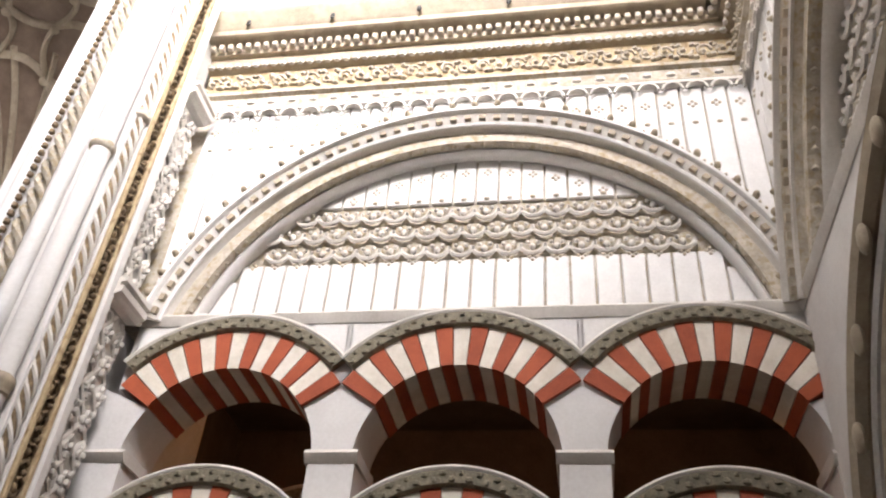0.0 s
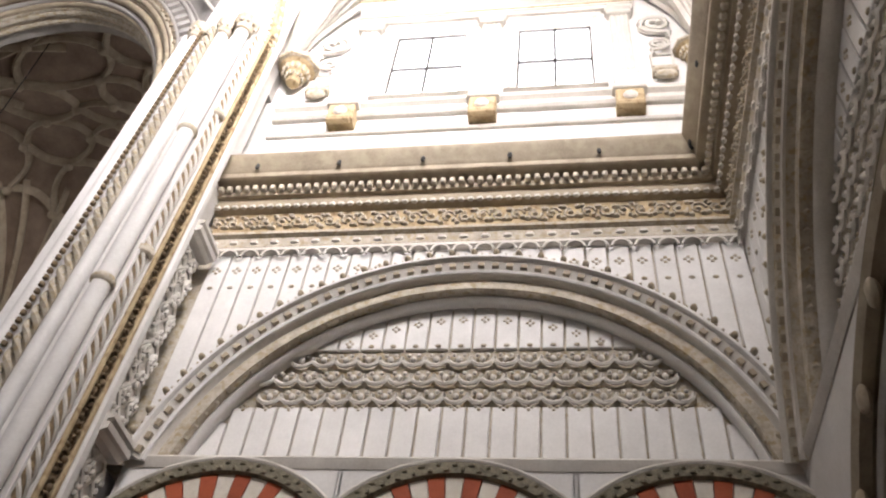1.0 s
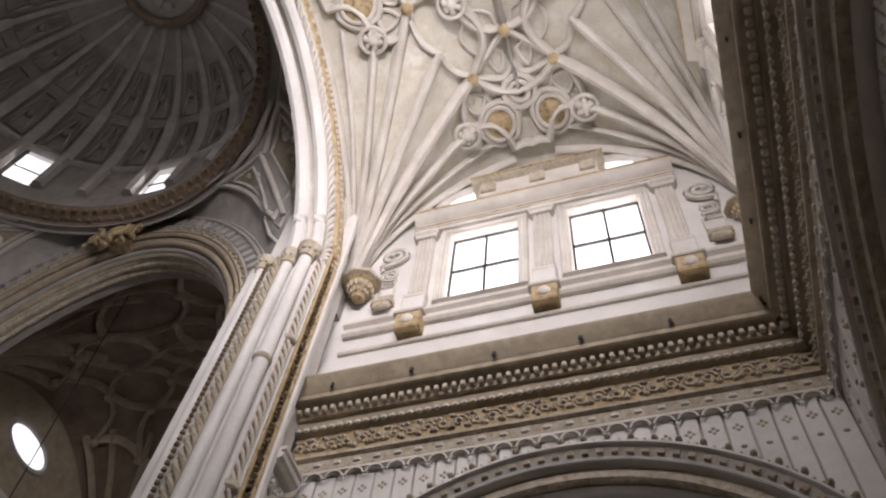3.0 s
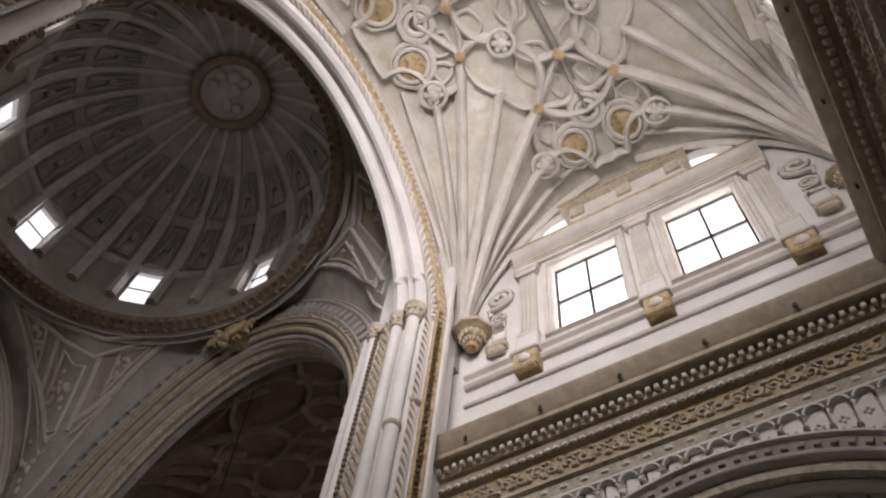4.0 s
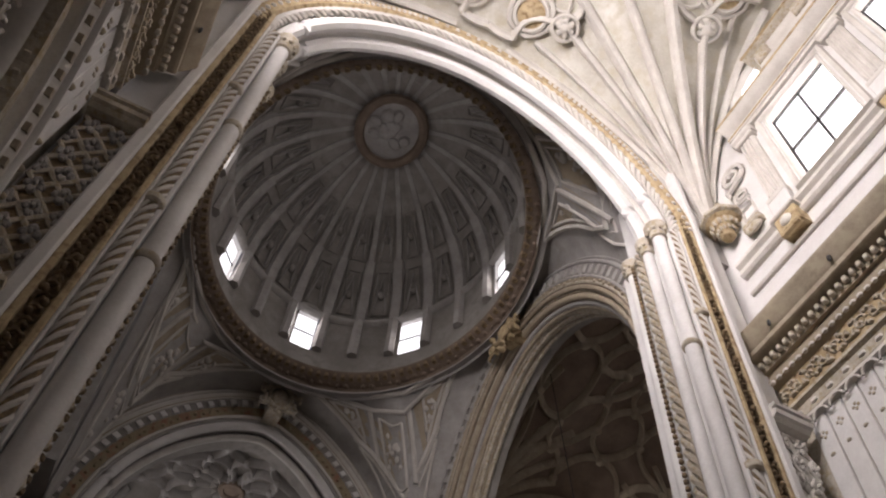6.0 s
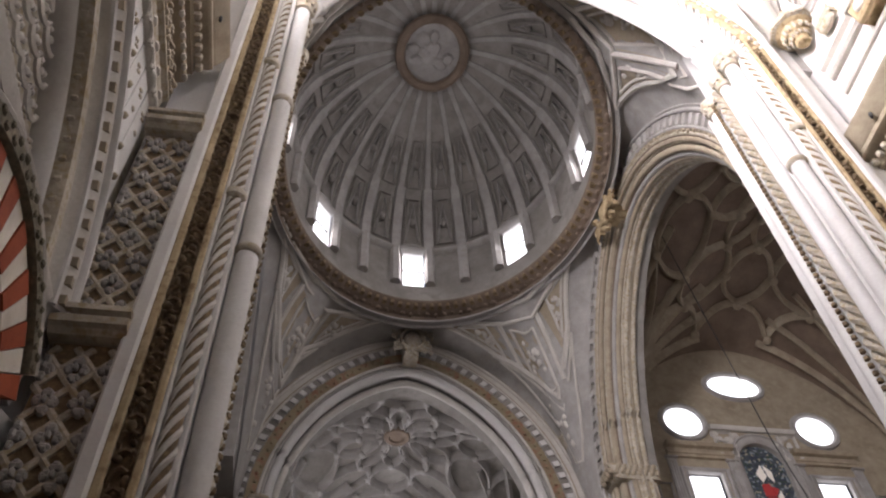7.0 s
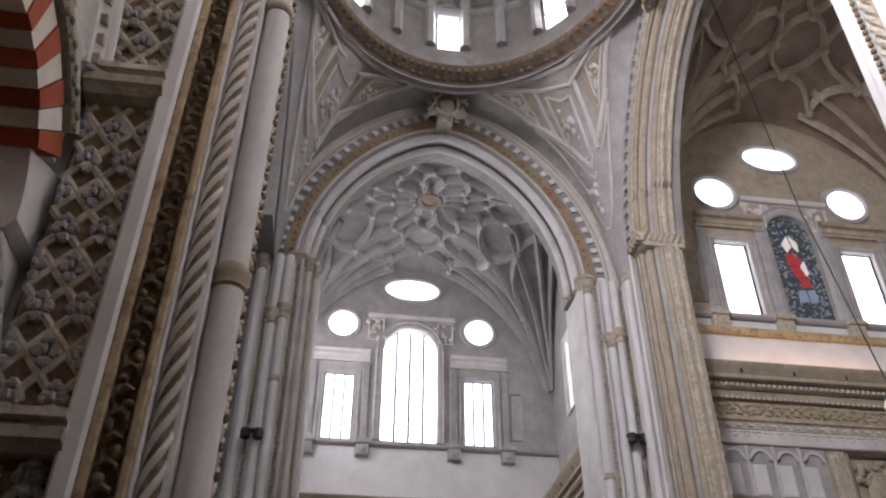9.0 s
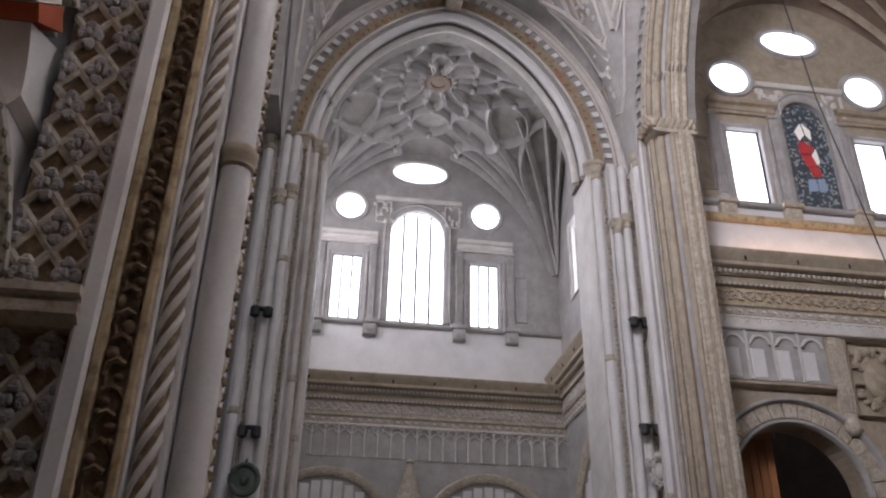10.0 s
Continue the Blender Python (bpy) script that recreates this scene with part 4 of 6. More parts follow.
# north crossing arch, with a rectangular fret band
NM = pose(NARCH_X, ARCH_N, 0)
def moulded_arch(m, half, zs, za, label, rolls, band, frets, outer, legs=False, shape=(1.9, 0.62)):
    """Rolls, a painted band, a row of square frets and outer mouldings round a pointed arch."""
    a = thing("crossing_arch", m, label, "arch", "crossing arches")
    path = lambda d: pointed(0, half + d, zs, za + d * 1.05, 30, *shape)
    for d, y, r, mt in rolls:
        part("roll", Geo().tube([(x, y, z) for x, z in path(d)], r, 10), mt, a)
    # Darker plaster in the hollow: shade between the rolls is coloured in.
    part("backing", Geo().band(path(0.05), [(0, 1.5), (0, 0.85), (0.55, 0.3), (0.55, 1.5)]), DOMEST, a)
    d0, d1, mt = band
    part("painted_band", Geo().band(path(d0), [(0, 0.6), (0, 0.14), (d1 - d0, 0.06), (d1 - d0, 0.6)]), mt, a, "worn painted band")
    leaf = Geo()
    for (xa, qa), (xb, qb) in zip(path((d0 + d1) / 2), path((d0 + d1) / 2)[1:]):
        k = max(1, int(math.hypot(xb - xa, qb - qa) / 0.2))
        for i in range(k):
            t = i / k
            leaf.ball(xa + (xb - xa) * t + rng.uniform(-.05, .05), 0.09, qa + (qb - qa) * t + rng.uniform(-.05, .05), rng.uniform(.05, .09), 0.05, rng.uniform(.05, .09), 5, 4)
    part("leaf_carving", leaf, mt, a, kind="stuff")
    f0, f1, mt = frets
    part("fret_ground", Geo().band(path(f0), [(0, 0.6), (0, 0.12), (f1 - f0, 0.1), (f1 - f0, 0.6)]), DOMEST, a)
    fine = []
    pts = path((f0 + f1) / 2)
    for p, q in zip(pts, pts[1:]):
        k = max(1, round(math.hypot(q[0] - p[0], q[1] - p[1]) / 0.06))
        fine += [(p[0] + (q[0] - p[0]) * i / k, p[1] + (q[1] - p[1]) * i / k) for i in range(k)]
    h = (f1 - f0) * 0.4
    g = Geo()
    step = 7
    for i in range(2, len(fine) - 4, step):
        g.band(fine[i:i + 4], [(-h, 0.2), (-h, 0.05), (-h + 0.02, 0.02), (h - 0.02, 0.02), (h, 0.05), (h, 0.2)])
    part("fretwork", g, mt, a, "row of square white frets", 0, kind="stuff")
    if legs:
        for sx in (-1, 1):
            for d, y, r, mt in tuple(rolls) + tuple(outer) + ((0.84, 0.12, 0.06, STONE), (0.95, 0.1, 0.04, BROWN), (1.07, 0.1, 0.07, PLASTER)):
                part("jamb_shaft", Geo().tube([(sx * (half + d), y, 0), (sx * (half + d), y, zs)], r, 8), mt, a)
            for e0, e1, yj in ((0.03, 0.3, 0.75), (0.3, 0.62, 0.32), (0.62, 1.4, 0.14)):
                part("jamb", Geo().box(min(sx * (half + e0), sx * (half + e1)), max(sx * (half + e0), sx * (half + e1)), yj, 1.3, 0, zs), CARVED, a, "", 0)
            if sx > 0:
                continue
            ends = sorted((sx * (half - 0.08), sx * (half + 0.72)))
            part("capital", Geo().band([(ends[0], zs - 0.4), (ends[1], zs - 0.4)], [(0, 1.4), (0, 0.1), (0.06, 0.02), (0.12, 0.08), (0.3, 0.0), (0.4, -0.12), (0.5, -0.12), (0.52, 1.4)]), CARVED, a, "carved leaf capital")
            buds = Geo()
            for i in range(22):
                buds.ball(ends[0] + 0.8 * (i + 0.5) / 22, 0.04 - 0.1 * (i % 2), zs - 0.2 + 0.12 * (i % 3), rng.uniform(.05, .09), 0.1, rng.uniform(.06, .1), 6, 4)
                buds.ball(sx * (half - 0.08), 0.1 + 1.3 * i / 22, zs - 0.2 + 0.12 * (i % 3), 0.08, rng.uniform(.05, .09), rng.uniform(.06, .1), 6, 4)
            part("capital_carving", buds, BROWN, a, kind="stuff")
    for d, y, r, mt in outer:
        part("outer_roll", Geo().tube([(x, y, z) for x, z in path(d)], r, 8), mt, a)
    return a


moulded_arch(NM, 4.25, 16.6, 22.7, "grey pointed arch with painted band and white frets",
             ((0.0, 0.75, 0.13, STONE), (0.12, 0.5, 0.05, GREY), (0.18, 0.34, 0.15, PLASTER), (0.36, 0.26, 0.05, GREY), (0.45, 0.18, 0.06, STONE)),
             (0.5, 0.8, OLIVE), (0.82, 1.14, PLASTER), ((1.17, 0.06, 0.045, STONE), (1.25, 0.08, 0.03, BROWN), (1.5, 0.04, 0.06, STONE), (1.6, 0.08, 0.04, BROWN)), shape=N_SHAPE)
flat = thing("arch_hood", NM, "plain pale hood band round the grey arch", "arch")
part("hood_band", Geo().band(pointed(0, 4.25 + 1.27, 16.6, 22.7 + 1.33, 30, *N_SHAPE), [(0, 0.5), (0, 0.1), (0.06, 0.06), (0.2, 0.06), (0.22, 0.5)]), STONE, flat)
arch_wall("wall_north_arch", NM, 4.85, 6.6, 16.5, 23.4, 27.0, 0.25, 1.85, GREY, "grey stone wall over the far crossing arch", N_SHAPE)
fretthing = thing("arch_corbels", NM, "four small dark carved corbels beside the grey arch", "corbel")


def cartouche(m, s=1.0, mat=CARVED):
    c = thing("cartouche", m, "carved stone cartouche with scrolls at an arch crown", "cartouche", "arch cartouches")
    part("bracket_block", Geo().box(-0.3 * s, 0.3 * s, -0.05 * s, 0.9 * s, -0.45 * s, 0.4 * s, 0.05), mat, c)
    part("shield", Geo().ball(0, -0.12 * s, 0, 0.36 * s, 0.22 * s, 0.5 * s, 14, 8), mat, c)
    bumps = Geo()
    for i in range(26):
        t = 2 * math.pi * i / 26 + rng.uniform(-.1, .1)
        k = rng.uniform(0.85, 1.35)
        bumps.ball(0.5 * k * s * math.cos(t), rng.uniform(-0.32, -0.05) * s, 0.68 * k * s * math.sin(t), rng.uniform(.06, .13) * s, 0.12 * s, rng.uniform(.06, .15) * s, 6, 4)
    part("leaf_carving", bumps, mat, c, kind="stuff")
    part("shield_rim", Geo().tube([(0.45 * s * math.cos(t * math.pi / 10), -0.28 * s, 0.6 * s * math.sin(t * math.pi / 10)) for t in range(21)], 0.07 * s, 6), mat, c)
    for sx in (-1, 1):
        for dx, dz, q in ((0.65, 0.45, 0.5), (0.6, -0.4, 0.45)):
            g = Geo()
            scroll(g, sx * dx * s, dz * s, q * s, sx, -0.25 * s)
            part("scroll", g, mat, c)
    part("crown", Geo().ball(0, -0.3 * s, 0.8 * s, 0.3 * s, 0.2 * s, 0.22 * s, 8, 5), mat, c)


for x, z in ((-5.45, 19.9), (5.45, 19.9), (-4.6, 16.7), (4.6, 16.7)):
    part("corbel_head", Geo().lathe(x, -0.1, [(0.06, z - 0.5), (0.2, z - 0.35), (0.3, z - 0.05), (0.36, z), (0.36, z + 0.12), (0.1, z + 0.16)], 10), CARVED, fretthing, "small dark carved corbel")
cartouche(NM @ pose(0, -0.62, 23.4), 0.9)


# east arch to the long arm, and its twin
EM = pose(ARCH_E + 0.2, EARCH_Y, 0, 0, 0, -90)
moulded_arch(EM, 4.92, 16.8, 22.9, "wide brown and grey fluted arch to the chancel arm",
             ((-0.02, 1.12, 0.08, CARVED), (0.0, 1.0, 0.05, BROWN), (-0.02, 0.88, 0.09, CARVED), (0.0, 0.76, 0.06, CARVED), (0.02, 0.64, 0.09, BROWN), (0.08, 0.52, 0.08, GREY), (0.16, 0.44, 0.045, RIBDK), (0.22, 0.36, 0.1, BROWN), (0.36, 0.3, 0.04, CARVED), (0.44, 0.2, 0.08, BROWN), (0.52, 0.16, 0.03, DARKST), (0.57, 0.14, 0.045, CARVED)),
             (0.6, 0.72, BROWN), (0.76, 1.16, GREY), ((0.74, 0.08, 0.045, GREY), (1.2, 0.06, 0.06, GREY), (1.34, 0.1, 0.05, GREY)), True)
arch_wall("wall_east_arch", EM, 5.35, 7.6, 16.7, 23.5, 27.0, 0.25, 1.35, GREY, "grey wall over the wide east arch")
cartouche(EM @ pose(-0.35, 0, 23.5), 1.1, OCHRE)
WM = pose(ARCH_W - 0.2, EARCH_Y, 0, 0, 0, 90)
arch_wall("wall_west_arch", WM, 5.35, 7.6, 16.7, 23.5, 27.0, 0.25, 1.85, GREY, "grey wall over the west arch")
solid("wall_west_close", Geo().box(-8, 8, 3.0, 3.3, 0, 27), GREY, WM, "plain wall closing the choir arm", "wall")


def far_pier(m, label):
    """Clustered shafts, fillets and carved strips of a far crossing pier; faces -y."""
    p = thing("clustered_pier", m, label, "pier", "crossing piers")
    part("core", Geo().box(-0.95, 0.95, 0.36, 2.2, 0, 16.6), STONE, p, "", 0)
    rows = ((-0.93, 0.38, 0.05, STONE, 0), (-0.78, 0.28, 0.13, PLASTER, 16.5), (-0.62, 0.32, 0.035, STONE, 0), (-0.43, 0.24, 0.045, PLASTER, 0),
            (-0.28, 0.12, 0.13, PLASTER, 14.5), (-0.13, 0.18, 0.035, STONE, 0), (0.02, 0.12, 0.13, PLASTER, 14.7), (0.17, 0.2, 0.04, STONE, 0),
            (0.4, 0.22, 0.06, STONE, 0), (0.62, 0.26, 0.1, STONE, 16.5), (0.75, 0.36, 0.035, CARVED, 0), (0.86, 0.34, 0.07, STONE, 16.3))
    for x, y, r, mt, top in rows:
        part("shaft" if top else "fillet", Geo().lathe(x, y, [(r * 1.3, 0), (r * 1.3, 1.2), (r, 1.3), (r, 16.6)], 12), mt, p)
        if top:
            capital(p, x, y, top, r, CARVED)
            for z in (rng.uniform(4.5, 12.5),):
                part("shaft_ring", Geo().lathe(x, y, [(r, z), (r * 1.25, z + 0.03), (r * 1.25, z + 0.1), (r * 1.1, z + 0.13), (r, z + 0.2)], 10), CARVED, p)
    for x, y in ((-0.53, 0.3), (0.27, 0.24)):
        st = Geo()
        for i in range(110):
            st.ball(x + rng.uniform(-.02, .02), y, 0.1 + i * 0.15, rng.uniform(.035, .06), 0.06, rng.uniform(.05, .09), 5, 4)
        part("carved_strip", st, CARVED, p, "narrow strip of carved leaves", kind="stuff")
    part("rope_shaft", rope([(0.51, 0.28, z * 0.1) for z in range(166)], 0.06, 26, 3), STONE, p, "thin twisted shaft")
    return p


far_pier(pose(8.45, ARCH_N - 0.5, 0), "pale clustered pier between two crossing arches")
far_pier(pose(-1.75, ARCH_N - 0.5, 0), "pale clustered pier beside the far arch")
far_pier(pose(ARCH_E + 0.9, 20.1, 0, 0, 0, -25), "brown clustered pier of the east arch")
far_pier(pose(ARCH_E + 1.3, 7.1, 0, 0, 0, -90), "clustered pier behind the south arch")


def spotlights(m):
    s = thing("spotlight", m, "pair of small black spotlights fixed to the pier", "spotlight", "pier spotlights")
    for x in (-0.17, 0.17):
        part("lamp_head", Geo().lathe(x, -0.25, [(0.05, -0.15), (0.13, -0.1), (0.13, 0.12), (0.1, 0.16)], 10), IRON, s)
    part("arm", Geo().box(-0.25, 0.25, -0.2, 0.0, 0.14, 0.2), IRON, s)


spotlights(pose(8.45, ARCH_N - 0.49, 11.1))
spotlights(pose(8.46, ARCH_N - 0.49, 8.0))
spotlights(pose(-2.1, ARCH_N - 0.49, 10.6))
spotlights(pose(-2.02, ARCH_N - 0.49, 7.35))
cartouche(pose(8.64, ARCH_N - 0.5, 6.95), 0.5, STONE)
wr = thing("wall_lantern", pose(-2.0, ARCH_N - 0.7, 6.2), "round dark green metal lantern on the pier", "lantern")
part("rim", Geo().tube([(0.33 * math.cos(q * math.pi / 12), 0, 0.36 * math.sin(q * math.pi / 12)) for q in range(25)], 0.07, 8), VERDIGRIS, wr)
part("back_plate", Geo().prism([(0.3 * math.cos(q * math.pi / 12), 0.33 * math.sin(q * math.pi / 12)) for q in range(24)], 0.02, 0.08), VERDIGRIS, wr)
part("boss", Geo().ball(0, -0.02, 0, 0.12, 0.1, 0.15, 10, 6), VERDIGRIS, wr)
part("arm", Geo().tube([(0, 0.05, 0.36), (0, 0.1, 0.5), (0, 0.3, 0.55)], 0.03, 6), IRON, wr)


def pendentives():
    """Curved corners from the four arches to the dome's ring."""
    x0, x1, y0, y1 = ARCH_W - 0.4, ARCH_E + 0.34, 7.1, ARCH_N + 0.14
    n, rows = 96, []
    outer = lambda q, half, zs, za, k=1.9, e=0.62: zs + (za - zs) * (1 - min(abs(q) / half, 1) ** k) ** e
    edge, ring = [], []
    for i in range(n):
        t = 2 * math.pi * i / n
        dx, dy = math.cos(t), math.sin(t)
        kx = (x1 - DX if dx > 0 else DX - x0) / max(abs(dx), 1e-6)
        ky = (y1 - DY if dy > 0 else DY - y0) / max(abs(dy), 1e-6)
        k = min(kx, ky)
        px, py = DX + k * dx, DY + k * dy
        if kx < ky:
            z = outer(py - EARCH_Y, 6.15, 16.5, 24.2)
        else:
            z = outer(px - NARCH_X, 5.85, 16.5, 24.35, *N_SHAPE)
        edge.append((px, py, z))
        ring.append((DX + RING_A * dx * 1.05, DY + RING_B * dy * 1.05, RING_Z - 0.15))
    for s in range(9):
        f = s / 8
        rows.append([(e[0] + (r[0] - e[0]) * f ** 1.35, e[1] + (r[1] - e[1]) * f ** 1.35, e[2] + (r[2] - e[2]) * f ** 0.78) for e, r in zip(edge, ring)])
    g = Geo().grid(rows, True)
    p = thing("pendentives", pose(0, 0, 0), "grey carved pendentives under the oval dome", "pendentive", "", "structure")
    part("pendentive_shell", g, GREY, p, "", 80)
    # panel frames on the four corners
    for sx, sy in ((1, 1), (1, -1), (-1, 1), (-1, -1)):
        ang = math.atan2(sy * 7.5, sx * 5.5)
        def spot(da, f, lift=0.04):
            q = ((ang + da) / (2 * math.pi) * n) % n
            i, fr = int(q), q - int(q)
            e = Vector(edge[i]).lerp(Vector(edge[(i + 1) % n]), fr)
            r = Vector(ring[i]).lerp(Vector(ring[(i + 1) % n]), fr)
            v = Vector((e.x + (r.x - e.x) * f ** 1.35, e.y + (r.y - e.y) * f ** 1.35, e.z + (r.z - e.z) * f ** 0.78))
            return v + (Vector((DX, DY, v.z)) - v).normalized() * lift
        def run(pts, r):
            line_ = []
            for (da, fa), (db, fb) in zip(pts, pts[1:]):
                line_ += [spot(da + (db - da) * q / 5, fa + (fb - fa) * q / 5, 0.05) for q in range(5)]
            part("panel_frame", Geo().tube(line_ + [spot(*pts[-1], 0.05)], r, 6), STONE, p)
        run([(-0.56, 0.93), (0.56, 0.93)], 0.09)
        run([(-0.46, 0.84), (0.46, 0.84)], 0.08)
        for d in (-1, 1):
            run([(d * 0.46, 0.84), (d * 0.2, 0.46)], 0.09)
            run([(d * 0.12, 0.84), (d * 0.1, 0.46)], 0.08)
            run([(d * 0.2, 0.8), (d * 0.16, 0.5), (d * 0.36, 0.78), (d * 0.2, 0.8)], 0.05)
        run([(-0.22, 0.46), (0.22, 0.46)], 0.1)
        run([(-0.2, 0.4), (0.0, 0.12), (0.2, 0.4), (-0.2, 0.4)], 0.05)
        run([(-0.07, 0.8), (0.07, 0.8), (0.06, 0.5), (-0.06, 0.5), (-0.07, 0.8)], 0.05)
        # Dark sheets laid on the shell paint the shade of sunk panels.
        for lo_a, hi_a in ((-0.4, -0.14), (-0.1, 0.1), (0.14, 0.4)):
            rows_ = []
            for k in range(6):
                f = 0.5 + 0.32 * k / 5
                q0, q1 = (lo_a, hi_a) if abs(lo_a) == abs(hi_a) else ((max(lo_a, -0.2 - 0.24 * k / 5), hi_a) if lo_a < 0 else (lo_a, min(hi_a, 0.2 + 0.24 * k / 5)))
                rows_.append([spot(q0 + (q1 - q0) * h / 4, f, 0.012) for h in range(5)])
            part("panel_ground", Geo().grid(rows_), BROWN, p, "dark sheet painting the shade of a sunk panel", 80)
        for da, f, k in ((0, 0.65, 14), (-0.22, 0.68, 8), (0.22, 0.68, 8), (0.0, 0.3, 8)):
            fig = Geo()
            for i in range(k):
                c = spot(da + rng.uniform(-.04, .04), f + rng.uniform(-.1, .1), -0.02)
                fig.ball(c.x, c.y, c.z, rng.uniform(.07, .13), rng.uniform(.07, .13), rng.uniform(.08, .2), 7, 5)
            part("relief", fig, STONE, p, "weathered carved relief")
    return p


pendentives()


def dome():
    d = thing("dome", pose(DX, DY, 0), "grey ribbed oval dome with a carved ring and small windows", "dome", "", "structure")
    oval = lambda k, z, n=72: [(RING_A * k * math.cos(2 * math.pi * i / n), RING_B * k * math.sin(2 * math.pi * i / n), z) for i in range(n)]
    # ring: cornice with brackets
    prof = [(1.05, RING_Z - 0.34), (1.04, RING_Z - 0.22), (1.015, RING_Z - 0.2), (0.99, RING_Z - 0.06), (0.97, RING_Z), (0.962, RING_Z + 0.12), (0.98, RING_Z + 0.2), (1.0, RING_Z + 0.24), (1.04, RING_Z + 0.26)]
    part("ring_cornice", Geo().grid([oval(k, z) for k, z in prof], True), RIBDK, d, "dark carved ring cornice", 50)
    lip = Geo().grid([oval(k, z) for k, z in ((1.09, RING_Z - 0.5), (1.09, RING_Z - 0.36), (1.05, RING_Z - 0.32), (1.045, RING_Z - 0.44))], True)
    part("ring_lip", lip, GREY, d, "", 50)
    br = Geo().box(-0.07, 0.07, -0.1, 0.08, -0.09, 0.09, 0.025).mesh("ring_bracket", BANDST, 0)
    leaf = Geo()
    for i in range(108):
        t = 2 * math.pi * i / 108
        part("ring_bracket", br, BROWN, d, at=pose(RING_A * 0.985 * math.cos(t), RING_B * 0.985 * math.sin(t), RING_Z - 0.05) @ pose(0, 0, 0, 0, 0, math.degrees(math.atan2(math.sin(t) * RING_A, math.cos(t) * RING_B)) - 90))
        leaf.ball(RING_A * 1.025 * math.cos(t + 0.029), RING_B * 1.025 * math.sin(t + 0.029), RING_Z - 0.2 - 0.05 * math.sin(i * 1.9), 0.1 + 0.03 * math.sin(i * 2.3), 0.1, 0.09, 6, 4)
    part("ring_carving", leaf, RIBDK, d, "dark gilded ring carving", kind="stuff")
    # shell: low drum, then the bowl; windows break through the drum
    wins = [math.radians(91 + 45 * i) for i in range(8)]
    z0, z1 = RING_Z + 1.15, RING_Z + 3.15
    n = 144
    half = 0.088
    def solid_at(t):
        return all(abs((t - w + math.pi) % (2 * math.pi) - math.pi) > half for w in wins)
    g = Geo()
    P = lambda t, k, z: (RING_A * k * math.cos(t), RING_B * k * math.sin(t), z)
    g.grid([[P(2 * math.pi * i / n, 1.0, z) for i in range(n)] for z in (RING_Z + 0.1, z0)], True)
    for i in range(n):
        ta, tb = 2 * math.pi * i / n, 2 * math.pi * (i + 1) / n
        if solid_at((ta + tb) / 2):
            g.grid([[P(ta, 1.0, z0), P(tb, 1.0, z0)], [P(ta, 1.0, z1), P(tb, 1.0, z1)]])
    rows = []
    rise = DOME_Z - z1
    for s in range(17):
        a = math.pi / 2 * s / 16
        k = max(math.cos(a), 0.02)
        rows.append([P(2 * math.pi * i / n, k, z1 + rise * math.sin(a)) for i in range(n)])
    g.grid(rows, True)
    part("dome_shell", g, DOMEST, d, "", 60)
    part("drum_moulding", Geo().grid([oval(k, z) for k, z in ((1.0, z1 - 0.15), (0.97, z1 - 0.1), (0.96, z1), (0.98, z1 + 0.06), (1.0, z1 + 0.1))], True), GREY, d, "", 50)
    for w in wins:
        wn_ = part("dome_window", Geo().grid([[P(w - half, 1.05, z0), P(w + half, 1.05, z0)], [P(w - half, 1.05, z1), P(w + half, 1.05, z1)]]), SKYPANE, d, "small bright dome window")
        rev = Geo()
        for s in (-1, 1):
            rev.grid([[P(w + s * half, 1.0, z0), P(w + s * half, 1.06, z0)], [P(w + s * half, 1.0, z1), P(w + s * half, 1.06, z1)]])
        rev.grid([[P(w - half, 1.0, z1), P(w - half, 1.06, z1)], [P(w + half, 1.0, z1), P(w + half, 1.06, z1)]])
        part("reveal", rev, PLASTER, wn_)
        part("glazing_bar", Geo().tube([P(w - half, 1.03, (z0 + z1) / 2), P(w + half, 1.03, (z0 + z1) / 2)], 0.03, 5), IRON, wn_)
        head = [P(w + half * 1.25 * math.cos(q * math.pi / 8), 0.985, z1 - 0.25 + 0.55 * math.sin(q * math.pi / 8)) for q in range(9)]
        part("window_hood", Geo().tube(head, 0.09, 6), GREY, wn_)
    for i in range(24):
        t = 2 * math.pi * (i + 0.5) / 24 + math.radians(91)
        def rib_run(s0, s1, r, thick):
            rows = []
            for q in range(s0, s1 + 1):
                al = math.pi / 2 * q / 20
                kk, zz = max(math.cos(al), 0.02), z1 + rise * math.sin(al)
                w_ = r / (5.5 * max(kk, 0.16)) * (0.55 + 0.45 * kk)
                rows.append([P(t - w_, kk, zz), P(t - w_ * 0.8, kk * (1 - thick), zz - thick), P(t, kk * (1 - thick * 1.15), zz - thick), P(t + w_ * 0.8, kk * (1 - thick), zz - thick), P(t + w_, kk, zz)])
            part("rib", Geo().grid(rows, True, True), GREY, d, "", 30)
        rib_run(0, 7, 0.25, 0.035)
        rib_run(7, 18, 0.15, 0.028)
        part("drum_pilaster", Geo().tube([P(t, 0.985, z0), P(t, 0.985, z1)], 0.2, 6), GREY, d)
        # reliefs between the ribs
        for f0, f1 in ((0.05, 0.3), (0.36, 0.58)):
            mid = t + math.pi / 24
            def on(df, f, lift=0.012):
                al = math.pi / 2 * f
                return P(mid + df * math.pi / 24, math.cos(al) * (1 - lift), z1 + rise * math.sin(al) - lift)
            ring_ = [on(-0.45, f0), on(0.45, f0), on(0.4, f1), on(-0.4, f1), on(-0.45, f0)]
            part("relief_frame", Geo().tube(ring_, 0.05, 5), DOMEST, d)
